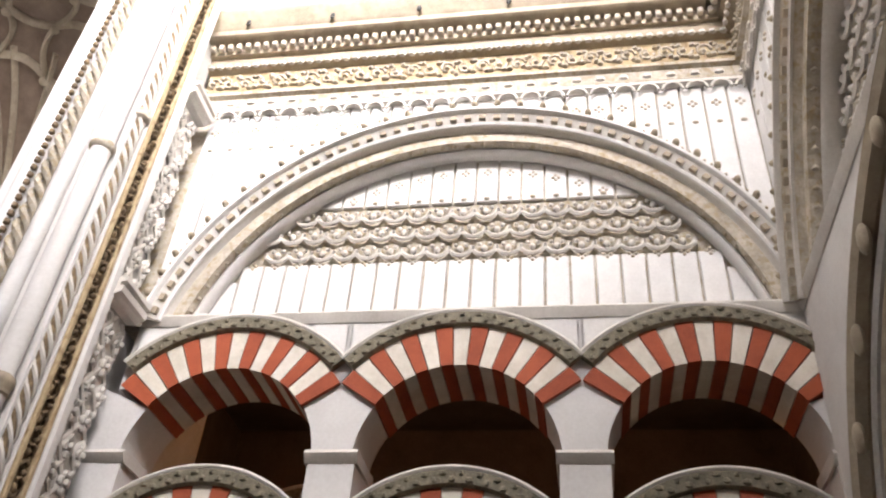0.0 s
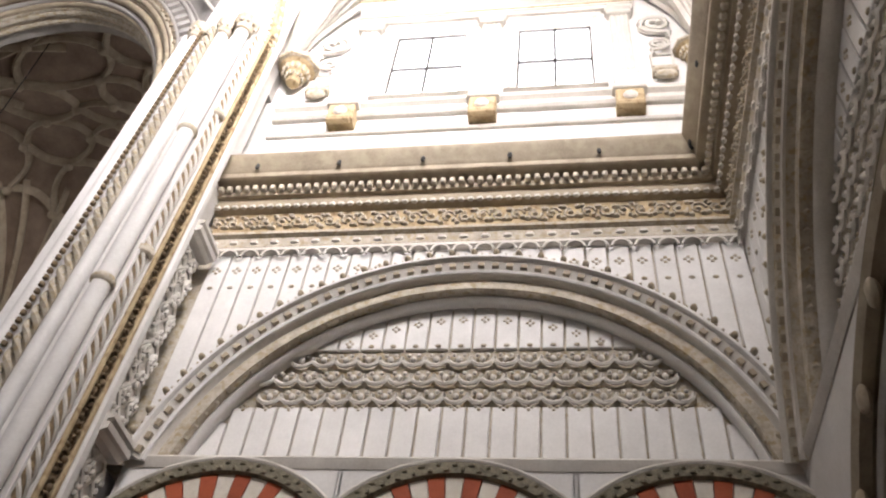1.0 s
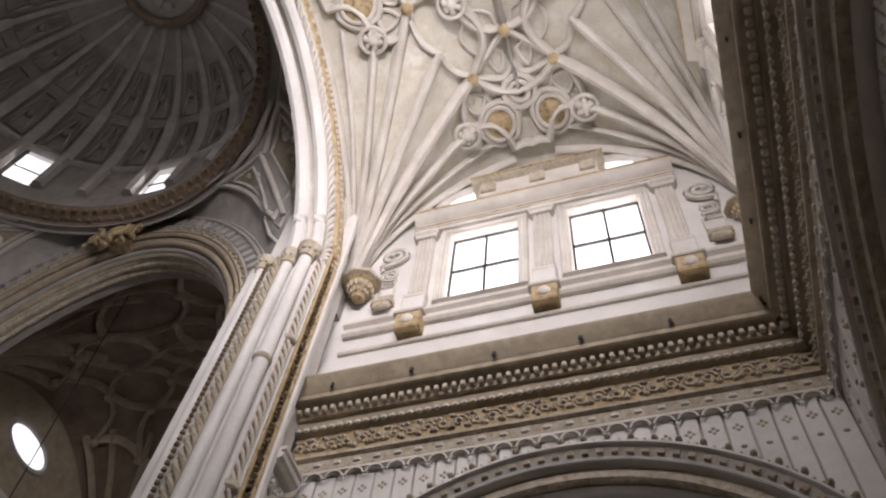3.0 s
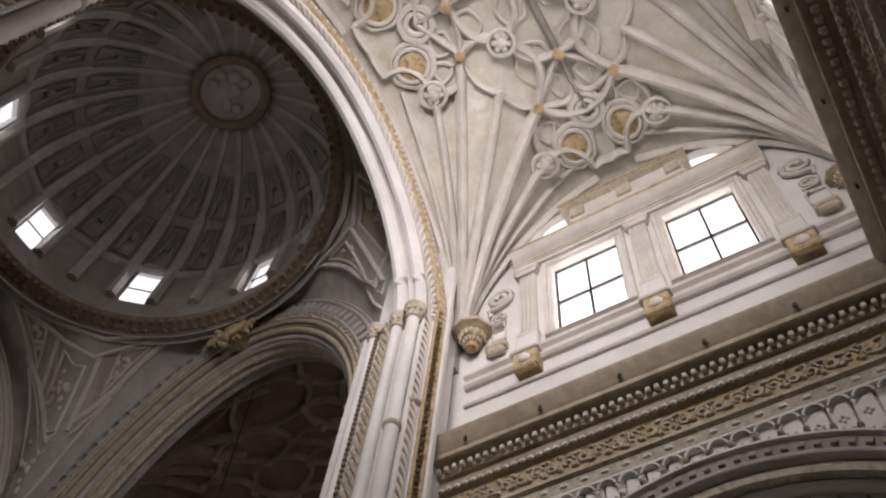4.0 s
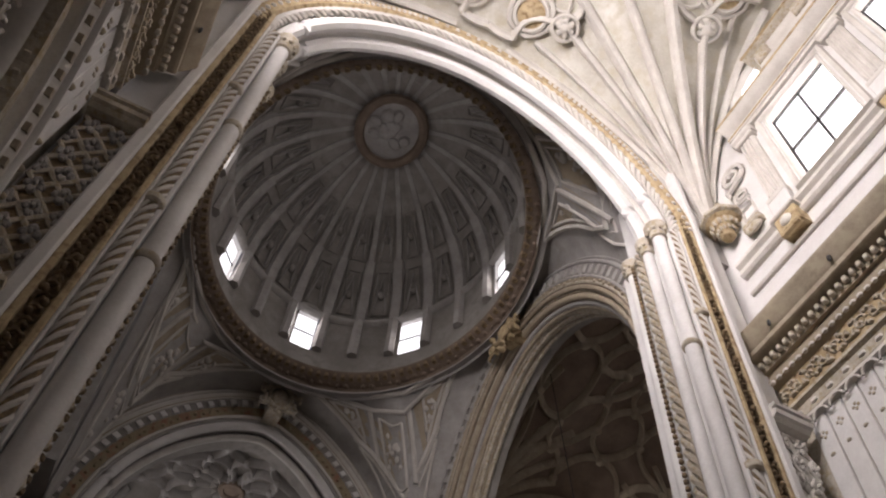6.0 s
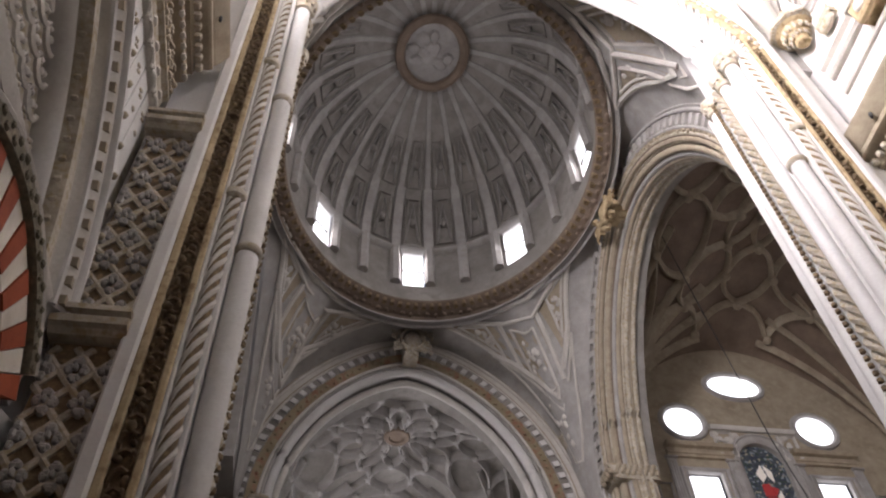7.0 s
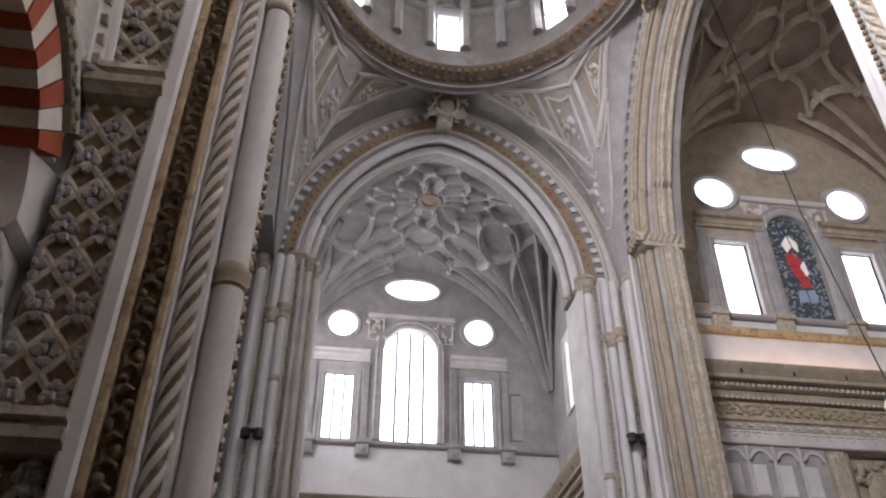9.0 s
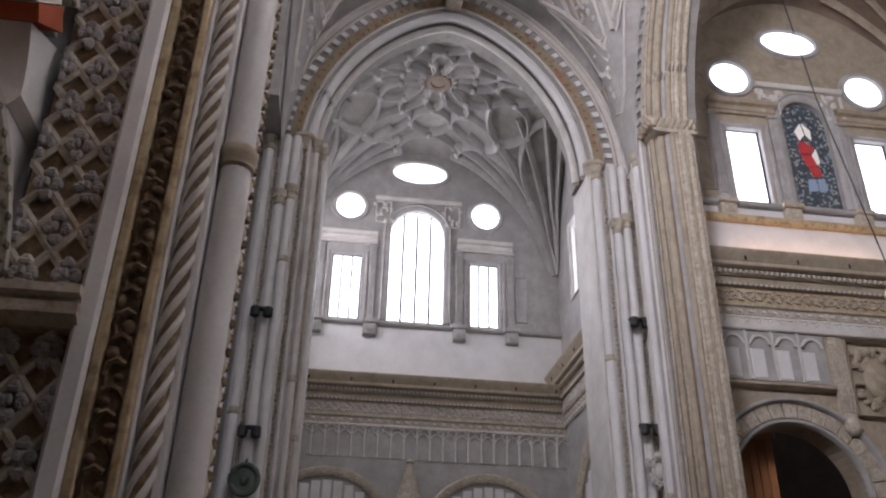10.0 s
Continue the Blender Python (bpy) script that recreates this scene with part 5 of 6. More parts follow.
            part("relief_frame", Geo().tube([on(-0.4, f0 + 0.02), on(0, f1 - 0.02), on(0.4, f0 + 0.02)], 0.05, 5), GREY, d)
            part("relief", Geo().ball(*on(0, (f0 + f1) / 2), 0.16, 0.16, 0.24, 7, 5), DOMEST, d)
    # crowning medallion
    lr = 1.25
    part("crown_ring", Geo().tube([(lr * math.cos(q * math.pi / 24), lr * 1.15 * math.sin(q * math.pi / 24), DOME_Z - 0.45) for q in range(49)], 0.2, 8), RIBDK, d, "dark carved ring round the crown")
    disc = Geo().grid([[(lr * k * math.cos(2 * math.pi * i / 36), lr * 1.15 * k * math.sin(2 * math.pi * i / 36), DOME_Z - 0.35) for i in range(36)] for k in (0.02, 0.5, 1.0)], True)
    part("crown_disc", disc, GREY, d)
    rel = Geo()
    for i in range(16):
        a, r = rng.uniform(0, 6.28), rng.uniform(0, 0.8)
        rel.ball(r * math.cos(a), r * math.sin(a), DOME_Z - 0.4, rng.uniform(.15, .35), rng.uniform(.15, .35), 0.14, 7, 4)
    part("crown_relief", rel, GREY, d, "worn carved relief")
    return d


dome()

# ---- south arm ----
arcade(EASTM, 4.65, "east")
arcade(WESTM, 4.65, "west")
lunette(EASTM, 4.65, "east")
lunette(WESTM, 4.65, "west")
# South mouldings take darker stones: the wall's shade is put into colour.
lunette(SOUTHM, 6.05, "south", 4.0, STONE, CARVED, CARVED)
entablature(EASTM, 4.65, "east", 0.25, -0.2)
entablature(WESTM, 4.65, "west", -0.2, 0.0)
entablature(SOUTHM, 6.05, "south")
for m, h, nm in ((EASTM, 4.65, "east"), (WESTM, 4.65, "west"), (SOUTHM, 6.05, "south")):
    clerestory(m, h, nm)
for x, y, k in ((EAST - 0.25, 6.0, 0.85), (EAST - 0.15, SOUTH + 0.15, 0.6), (WEST + 0.25, 6.0, 0.85), (WEST + 0.15, SOUTH + 0.15, 0.6)):
    corbel(pose(x, y, 18.15) @ Matrix.Scale(k * 0.8, 4))
vault(-3.3, EAST, SOUTH - 0.33, NORTH + 0.23, 18.0, 5.6, VAULTP, STONE, "south_arm", "cream vault with a net of ribs, roses and ochre medallions", 1.8, 0.55, crest=0.94)

# south wall's lower arch with its deep carved archivolt
solid("wall_south", holed(Geo(), -6.1, 6.1, 0, 7.9, 0.0, 1.0, [(-4.4, 4.4, 0, arc(0, 3.2, 4.4, 180, 0, 40, 3.5))]), PLASTER, SOUTHM, "white wall with a wide arch", "wall")
big = thing("carved_archivolt", SOUTHM, "grey-brown deeply moulded archivolt with round studs", "arch")
for d, y, r, mt in ((0.1, -0.1, 0.16, BROWN), (0.36, -0.16, 0.1, GREY), (0.62, -0.1, 0.06, ARCHBAND), (0.8, -0.2, 0.14, BROWN), (1.0, -0.16, 0.05, GREY), (1.12, -0.14, 0.1, ARCHBAND), (1.3, -0.08, 0.1, BROWN)):
    part("roll", Geo().tube([(x, y, z) for x, z in arc(0, 3.2, 4.4 + d, 180, 0, 60, 3.5 + d * 0.9)], r, 8), mt, big)
part("ground", Geo().band(arc(0, 3.2, 4.4, 180, 0, 60, 3.5), [(0, 0.3), (0, -0.08), (1.4, -0.02), (1.4, 0.3)]), BROWN, big)
for i in range(15):
    a = radians(6 + 168 * i / 14)
    part("round_stud", Geo().ball((4.4 + 0.58) * math.cos(a), -0.3, 3.2 + (3.5 + 0.52) * math.sin(a), 0.11, 0.06, 0.16, 10, 6), BROWN, big)

# aisles behind the arcades, their gloom put into dark walls; floor
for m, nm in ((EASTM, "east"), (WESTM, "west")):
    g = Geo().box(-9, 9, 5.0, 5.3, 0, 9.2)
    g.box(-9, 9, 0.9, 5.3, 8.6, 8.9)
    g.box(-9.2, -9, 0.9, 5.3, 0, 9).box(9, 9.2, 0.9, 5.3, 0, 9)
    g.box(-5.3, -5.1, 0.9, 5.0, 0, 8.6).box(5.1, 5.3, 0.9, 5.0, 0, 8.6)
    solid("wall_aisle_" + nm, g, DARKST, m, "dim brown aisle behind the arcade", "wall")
    for x in (-3.1, 0.0, 3.1):
        striped_arch(m @ pose(0, 4.3, 0), x, 5.4, 1.2, 1.55, 0.5, (0, 180), "striped arch deep in the dim aisle")
    # Added lamps, hidden behind the spandrels, to warm the aisle.
    for x in (-2.6, 2.2):
        al = thing("aisle_lamp", m @ pose(x, 1.7, 7.95), "small added warm lamp, out of sight in the dim aisle", "lamp", "aisle lamps")
        part("chain", Geo().tube([(0, 0, 0.1), (0, 0, 0.65)], 0.012, 5), IRON, al)
        part("globe", Geo().lathe(0, 0, [(0.03, -0.14), (0.1, -0.1), (0.13, 0.0), (0.08, 0.1), (0.03, 0.13)], 10), LAMP, al)
        bulb = bpy.data.lights.new("aisle_bulb", "POINT")
        bulb.energy, bulb.color, bulb.shadow_soft_size = 6, (1.0, 0.5, 0.22), 0.14
        new("aisle_bulb", bulb).matrix_world = m @ pose(x, 1.9, 7.6)
solid("floor", Geo().box(-14, 30, -12, 40, -0.3, 0.0), FLOOR, pose(0, 0, 0), "dark wood and stone floor", "floor")
# Dark walls stand for the unlit depth of the passage.
solid("wall_south_close", Geo().box(-9, 9, 6.0, 6.3, 0, 9).box(-9, 9, 1.0, 6.3, 8.7, 9), DARKST, SOUTHM, "passage behind the south arch, its gloom put into dark colour", "wall")

# ---- far arm ----
def round_window(w, cx, cz, rx, rz):
    rim = [(cx + rx * math.cos(q * math.pi / 16), cz + rz * math.sin(q * math.pi / 16)) for q in range(32)][::-1]
    part("round_frame", Geo().band(rim, [(0.0, 0.2), (0, -0.02), (0.08, -0.1), (0.2, -0.1), (0.26, 0.05)], True), GREY, w)
    part("pane", Geo().prism([(cx + rx * math.cos(q * math.pi / 16), cz + rz * math.sin(q * math.pi / 16)) for q in range(32)], -0.015, 0.1), SKYPANE, w, "bright daylight glass")


def tall_wall(m, half, name, label, side, middle, rounds, oval, tops, stained_middle=False, left=None):
    """End or side wall with three windows, two round lights and an oval, over a panelled cornice."""
    z0 = tops[0]
    (sx, sw, sz), (mw, mz) = side, middle
    spring = mz - mw
    solid("wall_" + name, holed(Geo(), left or -half, half, 12.9, 26, 0, 0.6, [
        (-sx - sw, -sx + sw, z0, [(-sx - sw, sz), (-sx + sw, sz)]),
        (-mw, mw, z0, arc(0, spring, mw, 180, 0, 20)),
        (sx - sw, sx + sw, z0, [(sx - sw, sz), (sx + sw, sz)])]), BROWN if stained_middle else GREY, m, label, "wall")
    part("plaster_strip", Geo().box(left or -half, half, -0.02, 0.05, 12.9, z0 - 0.32), PLASTER, bpy.data.objects["wall_" + name], "", 0)
    w = thing("window_group", m, "three tall windows, two round lights and an oval in grey stone", "window", "", "structure")
    for s in (-1, 1):
        window_frame(w, s * sx, sw, z0, sz, False, GREY)
        for q in (() if stained_middle else (-0.33, 0.33)):
            part("glazing_bar", Geo().box(s * sx + q * sw - 0.04, s * sx + q * sw + 0.04, 0.2, 0.26, z0, sz), IRON, w)
        round_window(w, s * rounds[0], rounds[1], rounds[2], rounds[3])
        part("side_entablature", Geo().band([(s * sx - 1.35 * sw - 0.35, sz + 0.5), (s * sx + 1.35 * sw + 0.35, sz + 0.5)], [(0, 0.05), (0, -0.12), (0.1, -0.12), (0.12, -0.16), (0.2, -0.16), (0.22, -0.1), (0.34, -0.12), (0.38, -0.26), (0.5, -0.32), (0.54, -0.28), (0.56, 0.05)]), BROWN if stained_middle else STONE, w)
        for k in (-1, 1):
            x = s * sx + k * (sw + 0.46)
            pil = Geo().box(x - 0.16, x + 0.16, -0.1, 0.05, z0 - 0.05, sz + 0.42, 0.02)
            for q in (-0.09, 0.0, 0.09):
                pil.box(x + q - 0.028, x + q + 0.028, -0.14, -0.09, z0 + 0.15, sz + 0.3, 0.012)
            part("pilaster", pil, GREY, w, "fluted grey stone pilaster", 0)
            part("pilaster_cap", Geo().box(x - 0.22, x + 0.22, -0.17, 0.05, sz + 0.42, sz + 0.5, 0.03), GREY, w, "", 0)
            bs = Geo().box(x - 0.34, x + 0.34, -0.34, 0.05, z0 - 0.28, z0 - 0.1, 0.04).box(x - 0.27, x + 0.27, -0.28, 0.05, z0 - 0.78, z0 - 0.28, 0.05)
            part("pilaster_base", bs.ball(x, -0.28, z0 - 0.52, 0.15, 0.07, 0.15, 8, 5), CARVED if stained_middle else GREY, w, "", 0)
        part("frame_panel", Geo().band([(s * (sx + sw + 0.95) - 0.2, z0 + 0.3), (s * (sx + sw + 0.95) - 0.2, sz - 0.6), (s * (sx + sw + 0.95) + 0.2, sz - 0.6), (s * (sx + sw + 0.95) + 0.2, z0 + 0.3)], [(0, 0.05), (0, -0.05), (0.05, -0.08), (0.08, 0.05)], True), GREY, w)
    round_window(w, 0, oval[0], oval[1], oval[2])
    pts = [(-mw, z0)] + arc(0, spring, mw, 180, 0, 20) + [(mw, z0)]
    part("window_frame", Geo().band(pts, [(-0.025, 0.25), (-0.025, 0.0), (0.08, -0.08), (0.2, -0.08), (0.25, -0.14), (0.32, -0.1), (0.32, 0.05)]), GREY, w)
    if not stained_middle:
        part("pane", Geo().prism(pts[::-1], 0.28, 0.3), SKYPANE, w, "bright daylight glass")
        for x in (-0.5, 0.0, 0.5):
            part("glazing_bar", Geo().box(x * mw - 0.05, x * mw + 0.05, 0.2, 0.26, z0, mz - 0.1), IRON, w)
    orn = Geo()
    for q in (-1, 1):
        for i in range(14):
            orn.ball(q * (mw + rng.uniform(-0.15, 0.75)), -0.05, mz + rng.uniform(-0.75, 0.3), rng.uniform(.07, .15), 0.08, rng.uniform(.07, .16), 6, 4)
    part("upper_moulding", Geo().band([(-mw - 0.75, mz + 0.42), (mw + 0.75, mz + 0.42)], [(0, 0.05), (0, -0.1), (0.08, -0.16), (0.16, -0.16), (0.2, 0.05)]), STONE, w)
    for q in (-1, 1):
        part("relief_panel", Geo().band([(q * (mw + 0.35) - 0.28, mz - 0.7), (q * (mw + 0.35) - 0.28, mz + 0.3), (q * (mw + 0.35) + 0.28, mz + 0.3), (q * (mw + 0.35) + 0.28, mz - 0.7)], [(0, 0.05), (0, -0.06), (0.06, -0.1), (0.1, 0.05)], True), STONE, w)
    part("relief", orn, STONE, w, "carved relief over the middle window", kind="stuff")
    part("sill", Geo().band([(left or -half, z0 - 0.3), (half, z0 - 0.3)], [(0, 0.05), (0, -0.14), (0.06, -0.2), (0.16, -0.2), (0.2, 0.05)]), GREY, w)
    return w


def niche_row(m, half, z0, z1, name, step=0.42, left=None):
    """A row of narrow arched niches under the cornice."""
    r = thing("niche_row", m, "row of narrow arched stone niches", "moulding")
    left = -half if left is None else left
    part("ground", Geo().box(left, half, -0.02, 0.3, z0, z1), GREY, r, "", 0)
    n = int((half - left) / step)
    hr = step * 0.38
    hood = Geo().tube([(hr * math.cos(radians(a)), -0.06, hr * math.sin(radians(a))) for a in range(0, 181, 30)], 0.035 + 0.03 * (step > 0.6), 5).mesh("niche_hood", STONE, 60)
    bar = Geo().box(-0.04, 0.04, -0.1, 0.0, 0, z1 - z0, 0.015).mesh("niche_bar", STONE, 0)
    for i in range(n):
        x = left + (i + 0.5) * (half - left) / n
        part("niche_bar", bar, STONE, r, at=pose(x - (half - left) / n / 2, 0, z0))
        part("niche_hood", hood, STONE, r, at=pose(x, 0, z1 - hr - 0.15))


tall_wall(FARM, 6.6, "north", "grey end wall of the far arm", (3.0, 0.66, 18.5), (1.2, 20.9), (3.05, 20.9, 0.62, 0.62), (22.9, 1.22, 0.52), (15.5,))
entablature(FARM, 6.6, "north", z=10.9, label="grey carved cornice of the far arm")
niche_row(FARM, 6.4, 9.7, 10.9, "north", 0.5)
solid("wall_north_lower", Geo().box(-6.6, 6.6, 0.0, 0.6, 0, 9.7), GREY, FARM, "grey lower end wall", "wall")
for s in (-1, 1):
    b = thing("blind_arch", FARM, "panelled blind arch in the far arm", "arch", "far blind arches")
    part("moulding", Geo().band(arc(s * 3.1, 6.6, 2.35, 180, 0, 30), [(0, 0.1), (0, -0.1), (0.1, -0.18), (0.3, -0.18), (0.36, -0.06), (0.4, 0.1)]), CARVED, b)
    n = 11
    for i in range(n):
        x = s * 3.1 - 2.1 + 4.2 * i / (n - 1)
        part("panel", Geo().box(x - 0.17, x + 0.17, -0.03, 0.05, 4, 6.6 + math.sqrt(max(2.2 ** 2 - (x - s * 3.1) ** 2, 0.01)), 0.02), PANEL, b, "", 0)
k = thing("pinnacle", FARM @ pose(0, 0, 9.6), "carved grey pinnacle between two blind arches", "ornament")
part("spire", Geo().lathe(0, -0.1, [(0.5, -2.2), (0.4, -1.6), (0.55, -1.5), (0.3, -0.8), (0.32, -0.6), (0.12, -0.1), (0.16, 0.0), (0.02, 0.15)], 10), CARVED, k)

NEM = pose(EAST, 27.5, 0, 0, 0, -90)
NWM = pose(WEST, 27.5, 0, 0, 0, 90)
for m, nm in ((NEM, "far_east"), (NWM, "far_west")):
    solid("wall_" + nm, holed(Geo(), -5.0, 5.6, 0, 26, 0, 0.6, [(-2.6, -1.0, 16.2, [(-2.6, 19.4), (-1.0, 19.4)]), (1.0, 2.6, 16.2, [(1.0, 19.4), (2.6, 19.4)])]), GREY, m, "grey side wall of the far arm", "wall")
    entablature(m, 4.9, nm, z=11.4, label="grey carved cornice along the far arm")
    w = thing("window_pair", m, "pair of bright windows in the far arm", "window", "", "structure")
    for s in (-1, 1):
        window_frame(w, s * 1.8, 0.8, 16.2, 19.4, False)
    b = thing("blind_arch", m, "moulded blind arch in the far arm", "arch", "far blind arches")
    part("moulding", Geo().band(arc(0, 6.2, 3.6, 180, 0, 40), [(0, 0.1), (0, -0.1), (0.15, -0.22), (0.5, -0.22), (0.6, -0.06), (0.7, 0.1)]), CARVED, b)
    for i in range(17):
        x = -3.3 + 6.6 * i / 16
        part("panel", Geo().box(x - 0.17, x + 0.17, -0.03, 0.05, 5.5, 6.2 + math.sqrt(max(3.45 ** 2 - x * x, 0.01)), 0.02), PANEL, b, "", 0)
# Web darker than the ribs: shade of the deep cells is in its colour.
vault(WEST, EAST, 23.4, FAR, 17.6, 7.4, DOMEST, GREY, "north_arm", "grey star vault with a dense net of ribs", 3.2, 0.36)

# ---- long arm to the east ----
gw = tall_wall(LONGNM, 9.0, "chancel", "stone side wall of the chancel arm", (2.3, 0.63, 18.7), (0.85, 20.1), (2.5, 20.8, 0.68, 0.62), (22.7, 1.0, 0.5), (15.8,), True, -5.9)
pts = [(-0.85, 15.8)] + arc(0, 19.25, 0.85, 180, 0, 20) + [(0.85, 15.8)]
sg = part("stained_glass", Geo().prism(pts[::-1], 0.2, 0.24), GLASS, gw, "stained glass with a red central form")
for name, mt, polys in (("red_pane", REDGLASS, (((-0.3, 18.0), (-0.28, 18.45), (-0.02, 18.5), (0.08, 18.0)), ((-0.12, 17.5), (-0.26, 17.95), (0.1, 17.95), (0.22, 17.55)), ((0.02, 17.1), (-0.08, 17.46), (0.26, 17.5), (0.34, 17.15)), ((0.12, 18.05), (0.02, 18.4), (0.26, 18.3)))),
                        ("pale_pane", WHITEGLASS, (((-0.2, 18.55), (-0.34, 18.9), (-0.1, 19.25), (0.0, 18.8)), ((0.06, 18.8), (0.0, 19.25), (0.24, 19.0), (0.22, 18.6)), ((0.12, 17.98), (0.3, 18.25), (0.36, 17.7), (0.26, 17.6)))),
                        ("blue_pane", BLUEGLASS, (((-0.26, 16.5), (-0.2, 16.95), (0.05, 17.0), (0.08, 16.55)), ((0.14, 16.5), (0.12, 17.0), (0.38, 17.05), (0.42, 16.6))))):
    for poly in polys:
        part(name, Geo().prism(poly, 0.16, 0.195), mt, sg)
entablature(LONGNM, 9.0, "chancel", left=-3.1, z=11.6, label="brown carved cornice of the chancel wall")
niche_row(LONGNM, -1.05, 9.75, 11.25, "chancel", 0.78, -5.9)
part("ledge", Geo().band([(-5.9, 9.5), (-1.0, 9.5)], [(0, 0.1), (0, -0.1), (0.08, -0.2), (0.16, -0.2), (0.25, 0.1)]), BROWN, bpy.data.objects["niche_row.001"], "dark stone ledge")
part("flat_band", Geo().box(-5.9, 8.8, -0.12, 0.1, 11.27, 11.62, 0.03), STONE, bpy.data.objects["niche_row.001"], "", 0)
for i in range(6):
    xk = -5.5 + 0.78 * i
    part("niche_panel", Geo().box(xk - 0.22, xk + 0.22, -0.05, 0.1, 9.8, 10.7, 0.03), PLASTER, bpy.data.objects["niche_row.001"], "pale niche panel", 0)
for x0, x1 in ((-0.95, -0.5), (1.4, 1.85), (4.2, 4.65)):
    pl = thing("wall_pilaster", LONGNM, "carved brown pilaster on the chancel wall", "pilaster", "chancel pilasters")
    gp = Geo().box(x0, x1, -0.14, 0.1, 8.6, 11.2, 0.03)
    for q in range(4):
        xq = x0 + (x1 - x0) * (q + 0.5) / 4
        gp.box(xq - 0.035, xq + 0.035, -0.19, -0.12, 8.9, 11.0, 0.015)
    part("shaft", gp, CARVED, pl, "", 0)
    part("scroll_foot", Geo().ball((x0 + x1) / 2, -0.15, 8.5, 0.26, 0.2, 0.3, 8, 5), CARVED, pl)
rl = thing("carved_relief", LONGNM, "worn carved coat of arms in brown stone", "relief")
part("relief_frame", Geo().band([(-0.35, 8.9), (-0.35, 11.1), (1.25, 11.1), (1.25, 8.9)], [(0, 0.1), (0, -0.08), (0.08, -0.14), (0.12, 0.1)], True), BROWN, rl)
gr = Geo().ball(0.45, -0.02, 10.0, 0.45, 0.16, 0.65, 12, 8)
for i in range(60):
    gr.ball(0.45 + rng.uniform(-.7, .7), -0.02, 10.0 + rng.uniform(-.95, .95), rng.uniform(.06, .14), 0.1, rng.uniform(.06, .16), 6, 4)
part("carving", gr, BROWN, rl, kind="stuff")
# Added boards: their red-brown stands for the warm glow inside the arch.
wd = thing("wooden_screen", LONGNM, "added reddish brown boards, coloured for the warm glow in the arch", "screen")
for i in range(7):
    part("board", Geo().box(-4.3 + 0.26 * i, -4.06 + 0.26 * i, 1.2, 1.26, 0, 8.4, 0.015), WOOD, wd, "", 0)
part("top_rail", Geo().box(-4.35, -2.4, 1.14, 1.3, 8.4, 8.6, 0.02), WOOD, wd, "", 0)
solid("wall_chancel_lower", holed(Geo(), -5.9, 9, 0, 13, 0.05, 0.8, [(-4.4, -0.6, 0, arc(-2.5, 6.6, 1.9, 180, 0, 30))]), BROWN, LONGNM, "brown stone wall with an arched opening", "wall")
ca = thing("chancel_arch", LONGNM, "moulded brown arch over a dark opening", "arch")
part("inner_moulding", Geo().band(arc(-2.5, 6.6, 1.9, 180, 0, 40), [(0, 0.2), (0, 0.0), (0.06, -0.08), (0.14, -0.08), (0.18, 0.2)]), GREY, ca)
part("outer_moulding", Geo().band(arc(-2.5, 6.6, 2.5, 180, 0, 40), [(0, 0.2), (0, -0.12), (0.06, -0.2), (0.14, -0.2), (0.18, 0.2)]), GREY, ca)
for i in range(17):
    lo_, hi_ = 180 * i / 17 + 0.4, 180 * (i + 1) / 17 - 0.4
    part("voussoir", Geo().prism(arc(-2.5, 6.6, 2.08, lo_, hi_, 3) + arc(-2.5, 6.6, 2.5, hi_, lo_, 3), -0.06, 0.15), CARVED, ca, "", 0)
# Dark sheet for the gloom inside the arched opening.
solid("wall_chancel_niche", Geo().box(-6, 1, 3.0, 3.2, 0, 10), DARKST, LONGNM, "space behind the arch, its gloom put into a dark sheet", "wall")
# Unseen south wall; its windows are added to light the chancel vault.
LONGSM = pose(15.2, LONG_S, 0, 0, 0, 180)
cs = holed(Geo(), -9, 4.9, 9.3, 26, 0, 0.6, [(-3.2, -1.9, 15.8, [(-3.2, 19.5), (-1.9, 19.5)]), (-0.9, 0.9, 15.8, [(-0.9, 20.1), (0.9, 20.1)]), (1.9, 3.2, 15.8, [(1.9, 19.5), (3.2, 19.5)])])
solid("wall_chancel_south", cs.box(-9, 0.3, 0, 0.6, 0, 9.3), BROWN, LONGSM, "side wall of the chancel arm with three windows", "wall")
sw = thing("window_group", LONGSM, "three tall bright windows in the chancel wall", "window", "", "structure")
for x, hw, zt in ((-2.55, 0.65, 19.5), (0.0, 0.9, 20.1), (2.55, 0.65, 19.5)):
    window_frame(sw, x, hw, 15.8, zt, False)
solid("wall_chancel_end", Geo().box(-9, 9, 0, 0.6, 0, 26), BROWN, pose(21.6, CY, 0, 0, 0, -90), "plain end wall of the chancel arm", "wall")
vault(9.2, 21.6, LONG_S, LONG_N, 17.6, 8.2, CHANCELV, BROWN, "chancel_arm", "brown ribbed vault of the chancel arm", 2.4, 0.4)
for z, y in ((14.85, -0.25), ):
    lg = thing("gallery_rail", LONGNM, "ochre rail along the sill of the chancel windows", "rail")
    part("rail", Geo().band([(-5.9, z), (8.8, z)], [(0, 0.05), (0, y), (0.06, y - 0.06), (0.2, y - 0.06), (0.26, y), (0.3, 0.05)]), OCHRE, lg)
    part("panel_face", Geo().box(-5.9, 8.8, -0.12, 0.0, 13.75, z), PLASTER, lg, "", 0)

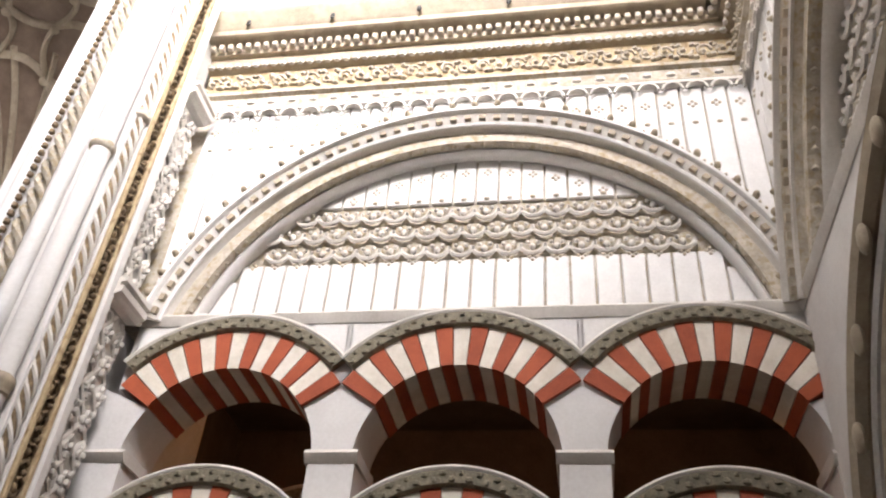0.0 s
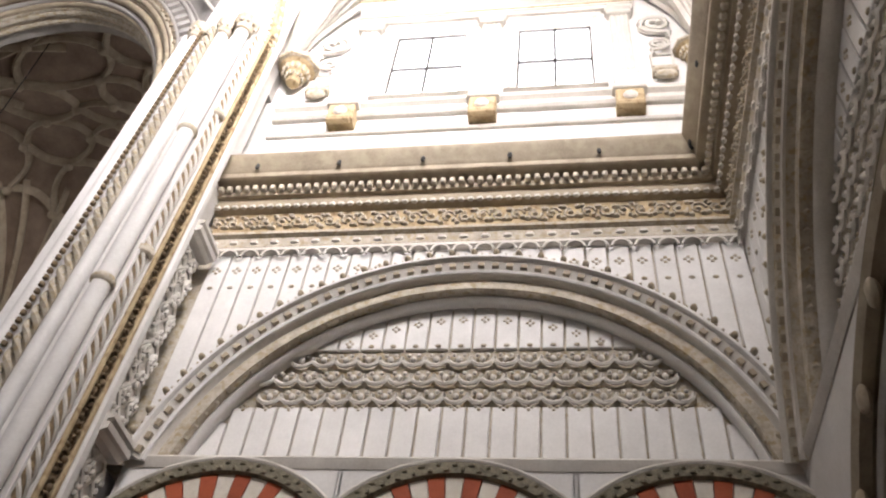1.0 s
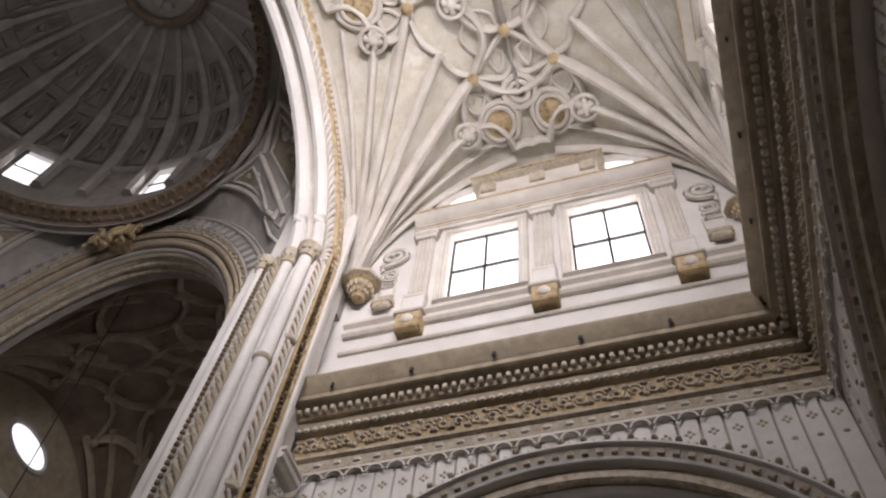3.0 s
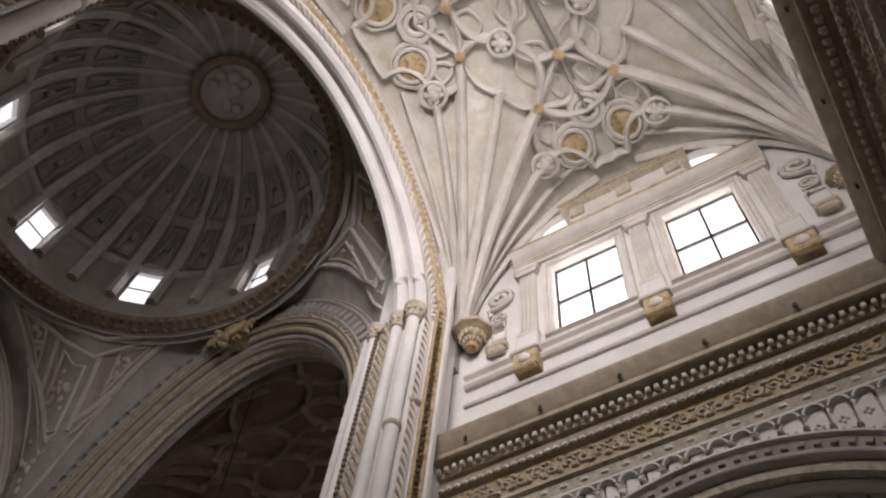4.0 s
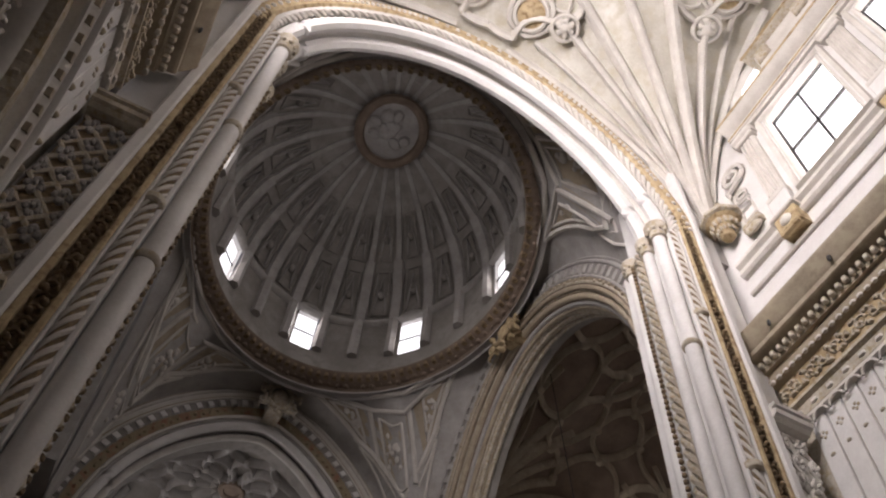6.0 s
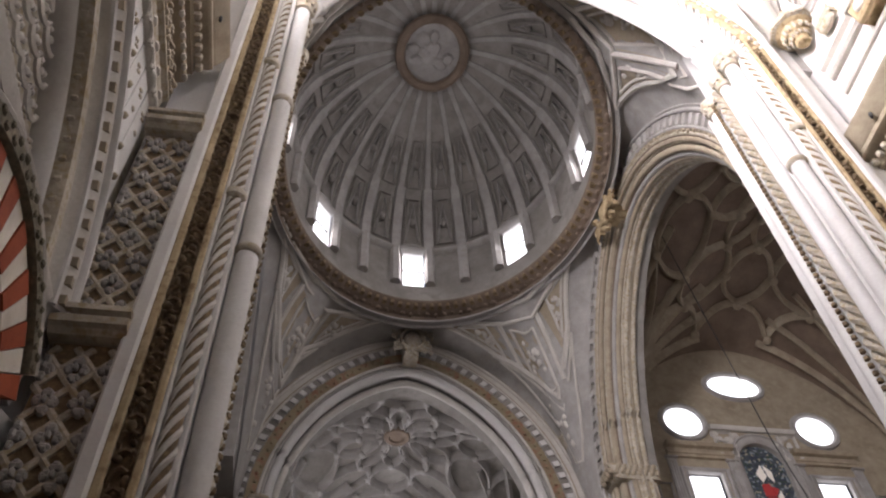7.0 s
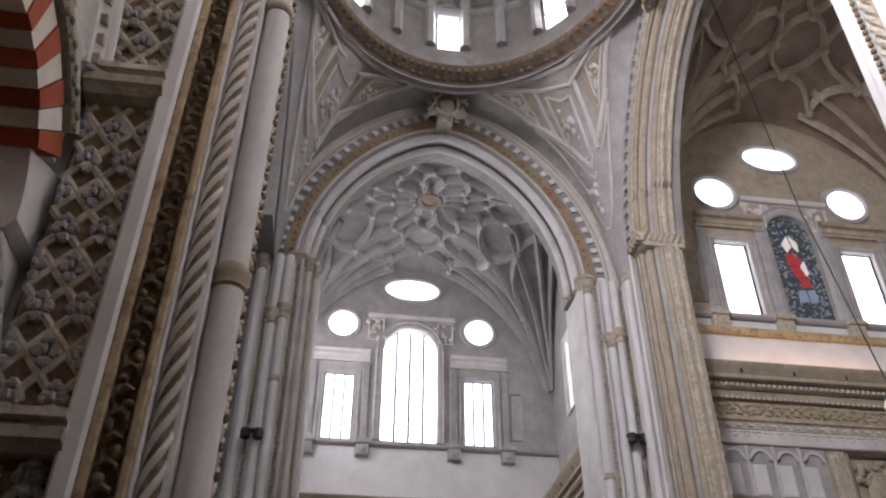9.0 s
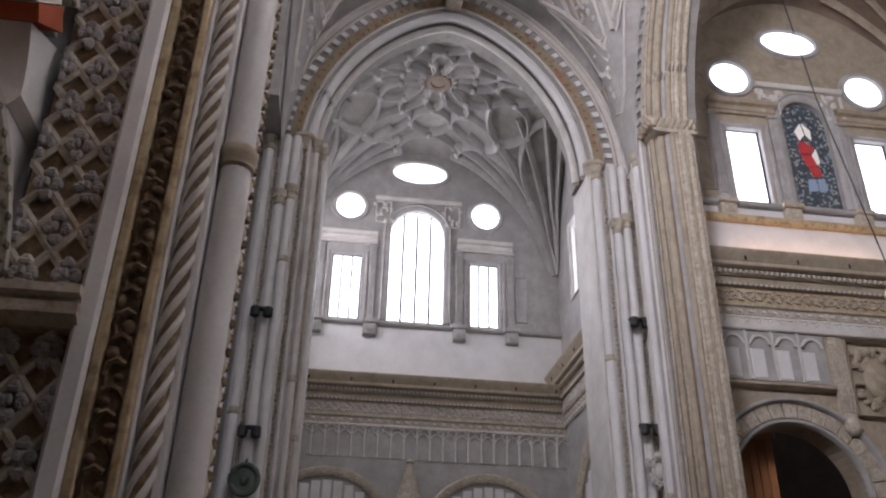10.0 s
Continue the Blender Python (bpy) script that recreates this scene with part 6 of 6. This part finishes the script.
# hanging lamp in the chancel
hl = thing("hanging_lamp", pose(11.9, 15.0, 9.3), "small glass and metal lamp hanging on a long cable", "lamp")
part("cable", Geo().tube([(0, 0, 0.6), (-0.35, 0.6, 6.0), (-0.7, 1.2, 15.5)], 0.018, 5), IRON, hl)
part("body", Geo().lathe(0, 0, [(0.05, 0.6), (0.14, 0.5), (0.2, 0.3), (0.2, 0.05), (0.12, -0.1), (0.03, -0.3)], 10), IRON, hl)
part("glass", Geo().lathe(0, 0, [(0.205, 0.3), (0.22, 0.17), (0.205, 0.06)], 10), WHITEGLASS, hl)

# ---- daylight in the openings ----
for s in (-1, 1):
    daylight(EASTM @ Vector((s * 1.47 - 0.12, 0.26, 18.7)), EASTM @ Vector((s * 1.47 - 0.12, -5, 18.7)), 1.66, 2.95, 185)
    daylight(WESTM @ Vector((s * 1.47 - 0.12, -0.7, 18.7)), WESTM @ Vector((s * 1.45 + 3.4, -9, 18.1)), 1.66, 2.6, 860, spread=118)
    daylight(SOUTHM @ Vector((s * 1.47 - 0.12, 0.26, 18.7)), SOUTHM @ Vector((s * 1.47 - 0.12, -5, 18.7)), 1.66, 2.95, 100)
    daylight(NWM @ Vector((s * 1.8, 0.26, 17.8)), NWM @ Vector((s * 1.8, -5, 17.8)), 1.5, 3.0, 200)
daylight(FARM @ Vector((0, 0.25, 18.0)), FARM @ Vector((0, -5, 18)), 2.2, 4.5, 260, (0.92, 0.97, 1.0))
daylight(LONGNM @ Vector((0, 0.15, 22.7)), LONGNM @ Vector((0, -6, 10)), 1.8, 0.9, 30, (0.9, 0.95, 1.0))
for i in range(8):
    t = radians(91 + 45 * i)
    x, y = RING_A * 0.99 * math.cos(t), RING_B * 0.99 * math.sin(t)
    daylight(Vector((DX + x, DY + y, RING_Z + 2.15)), Vector((DX - x, DY - y, RING_Z - 1.5)), 0.85, 1.8, 54)
# Added light in the unseen south windows, aimed up to brighten the vault.
for x, hw, zt in ((-2.55, 0.65, 19.5), (0.0, 0.9, 20.1), (2.55, 0.65, 19.5)):
    daylight(LONGSM @ Vector((x, 0.2, (15.8 + zt) / 2)), LONGSM @ Vector((x, -8, 25.0)), 2 * hw, zt - 15.8, 42, spread=120)
# the lamp that lights the sill of the chancel wall
lamp = bpy.data.lights.new("sill_lamp", "AREA")
lamp.shape, lamp.size, lamp.size_y, lamp.energy, lamp.color = "RECTANGLE", 5.0, 0.1, 14, (1.0, 0.62, 0.35)
lo = new("sill_lamp", lamp)
lo.matrix_world = look(LONGNM @ Vector((-1.0, -0.5, 13.72)), LONGNM @ Vector((-1.0, -0.2, 15.0)))
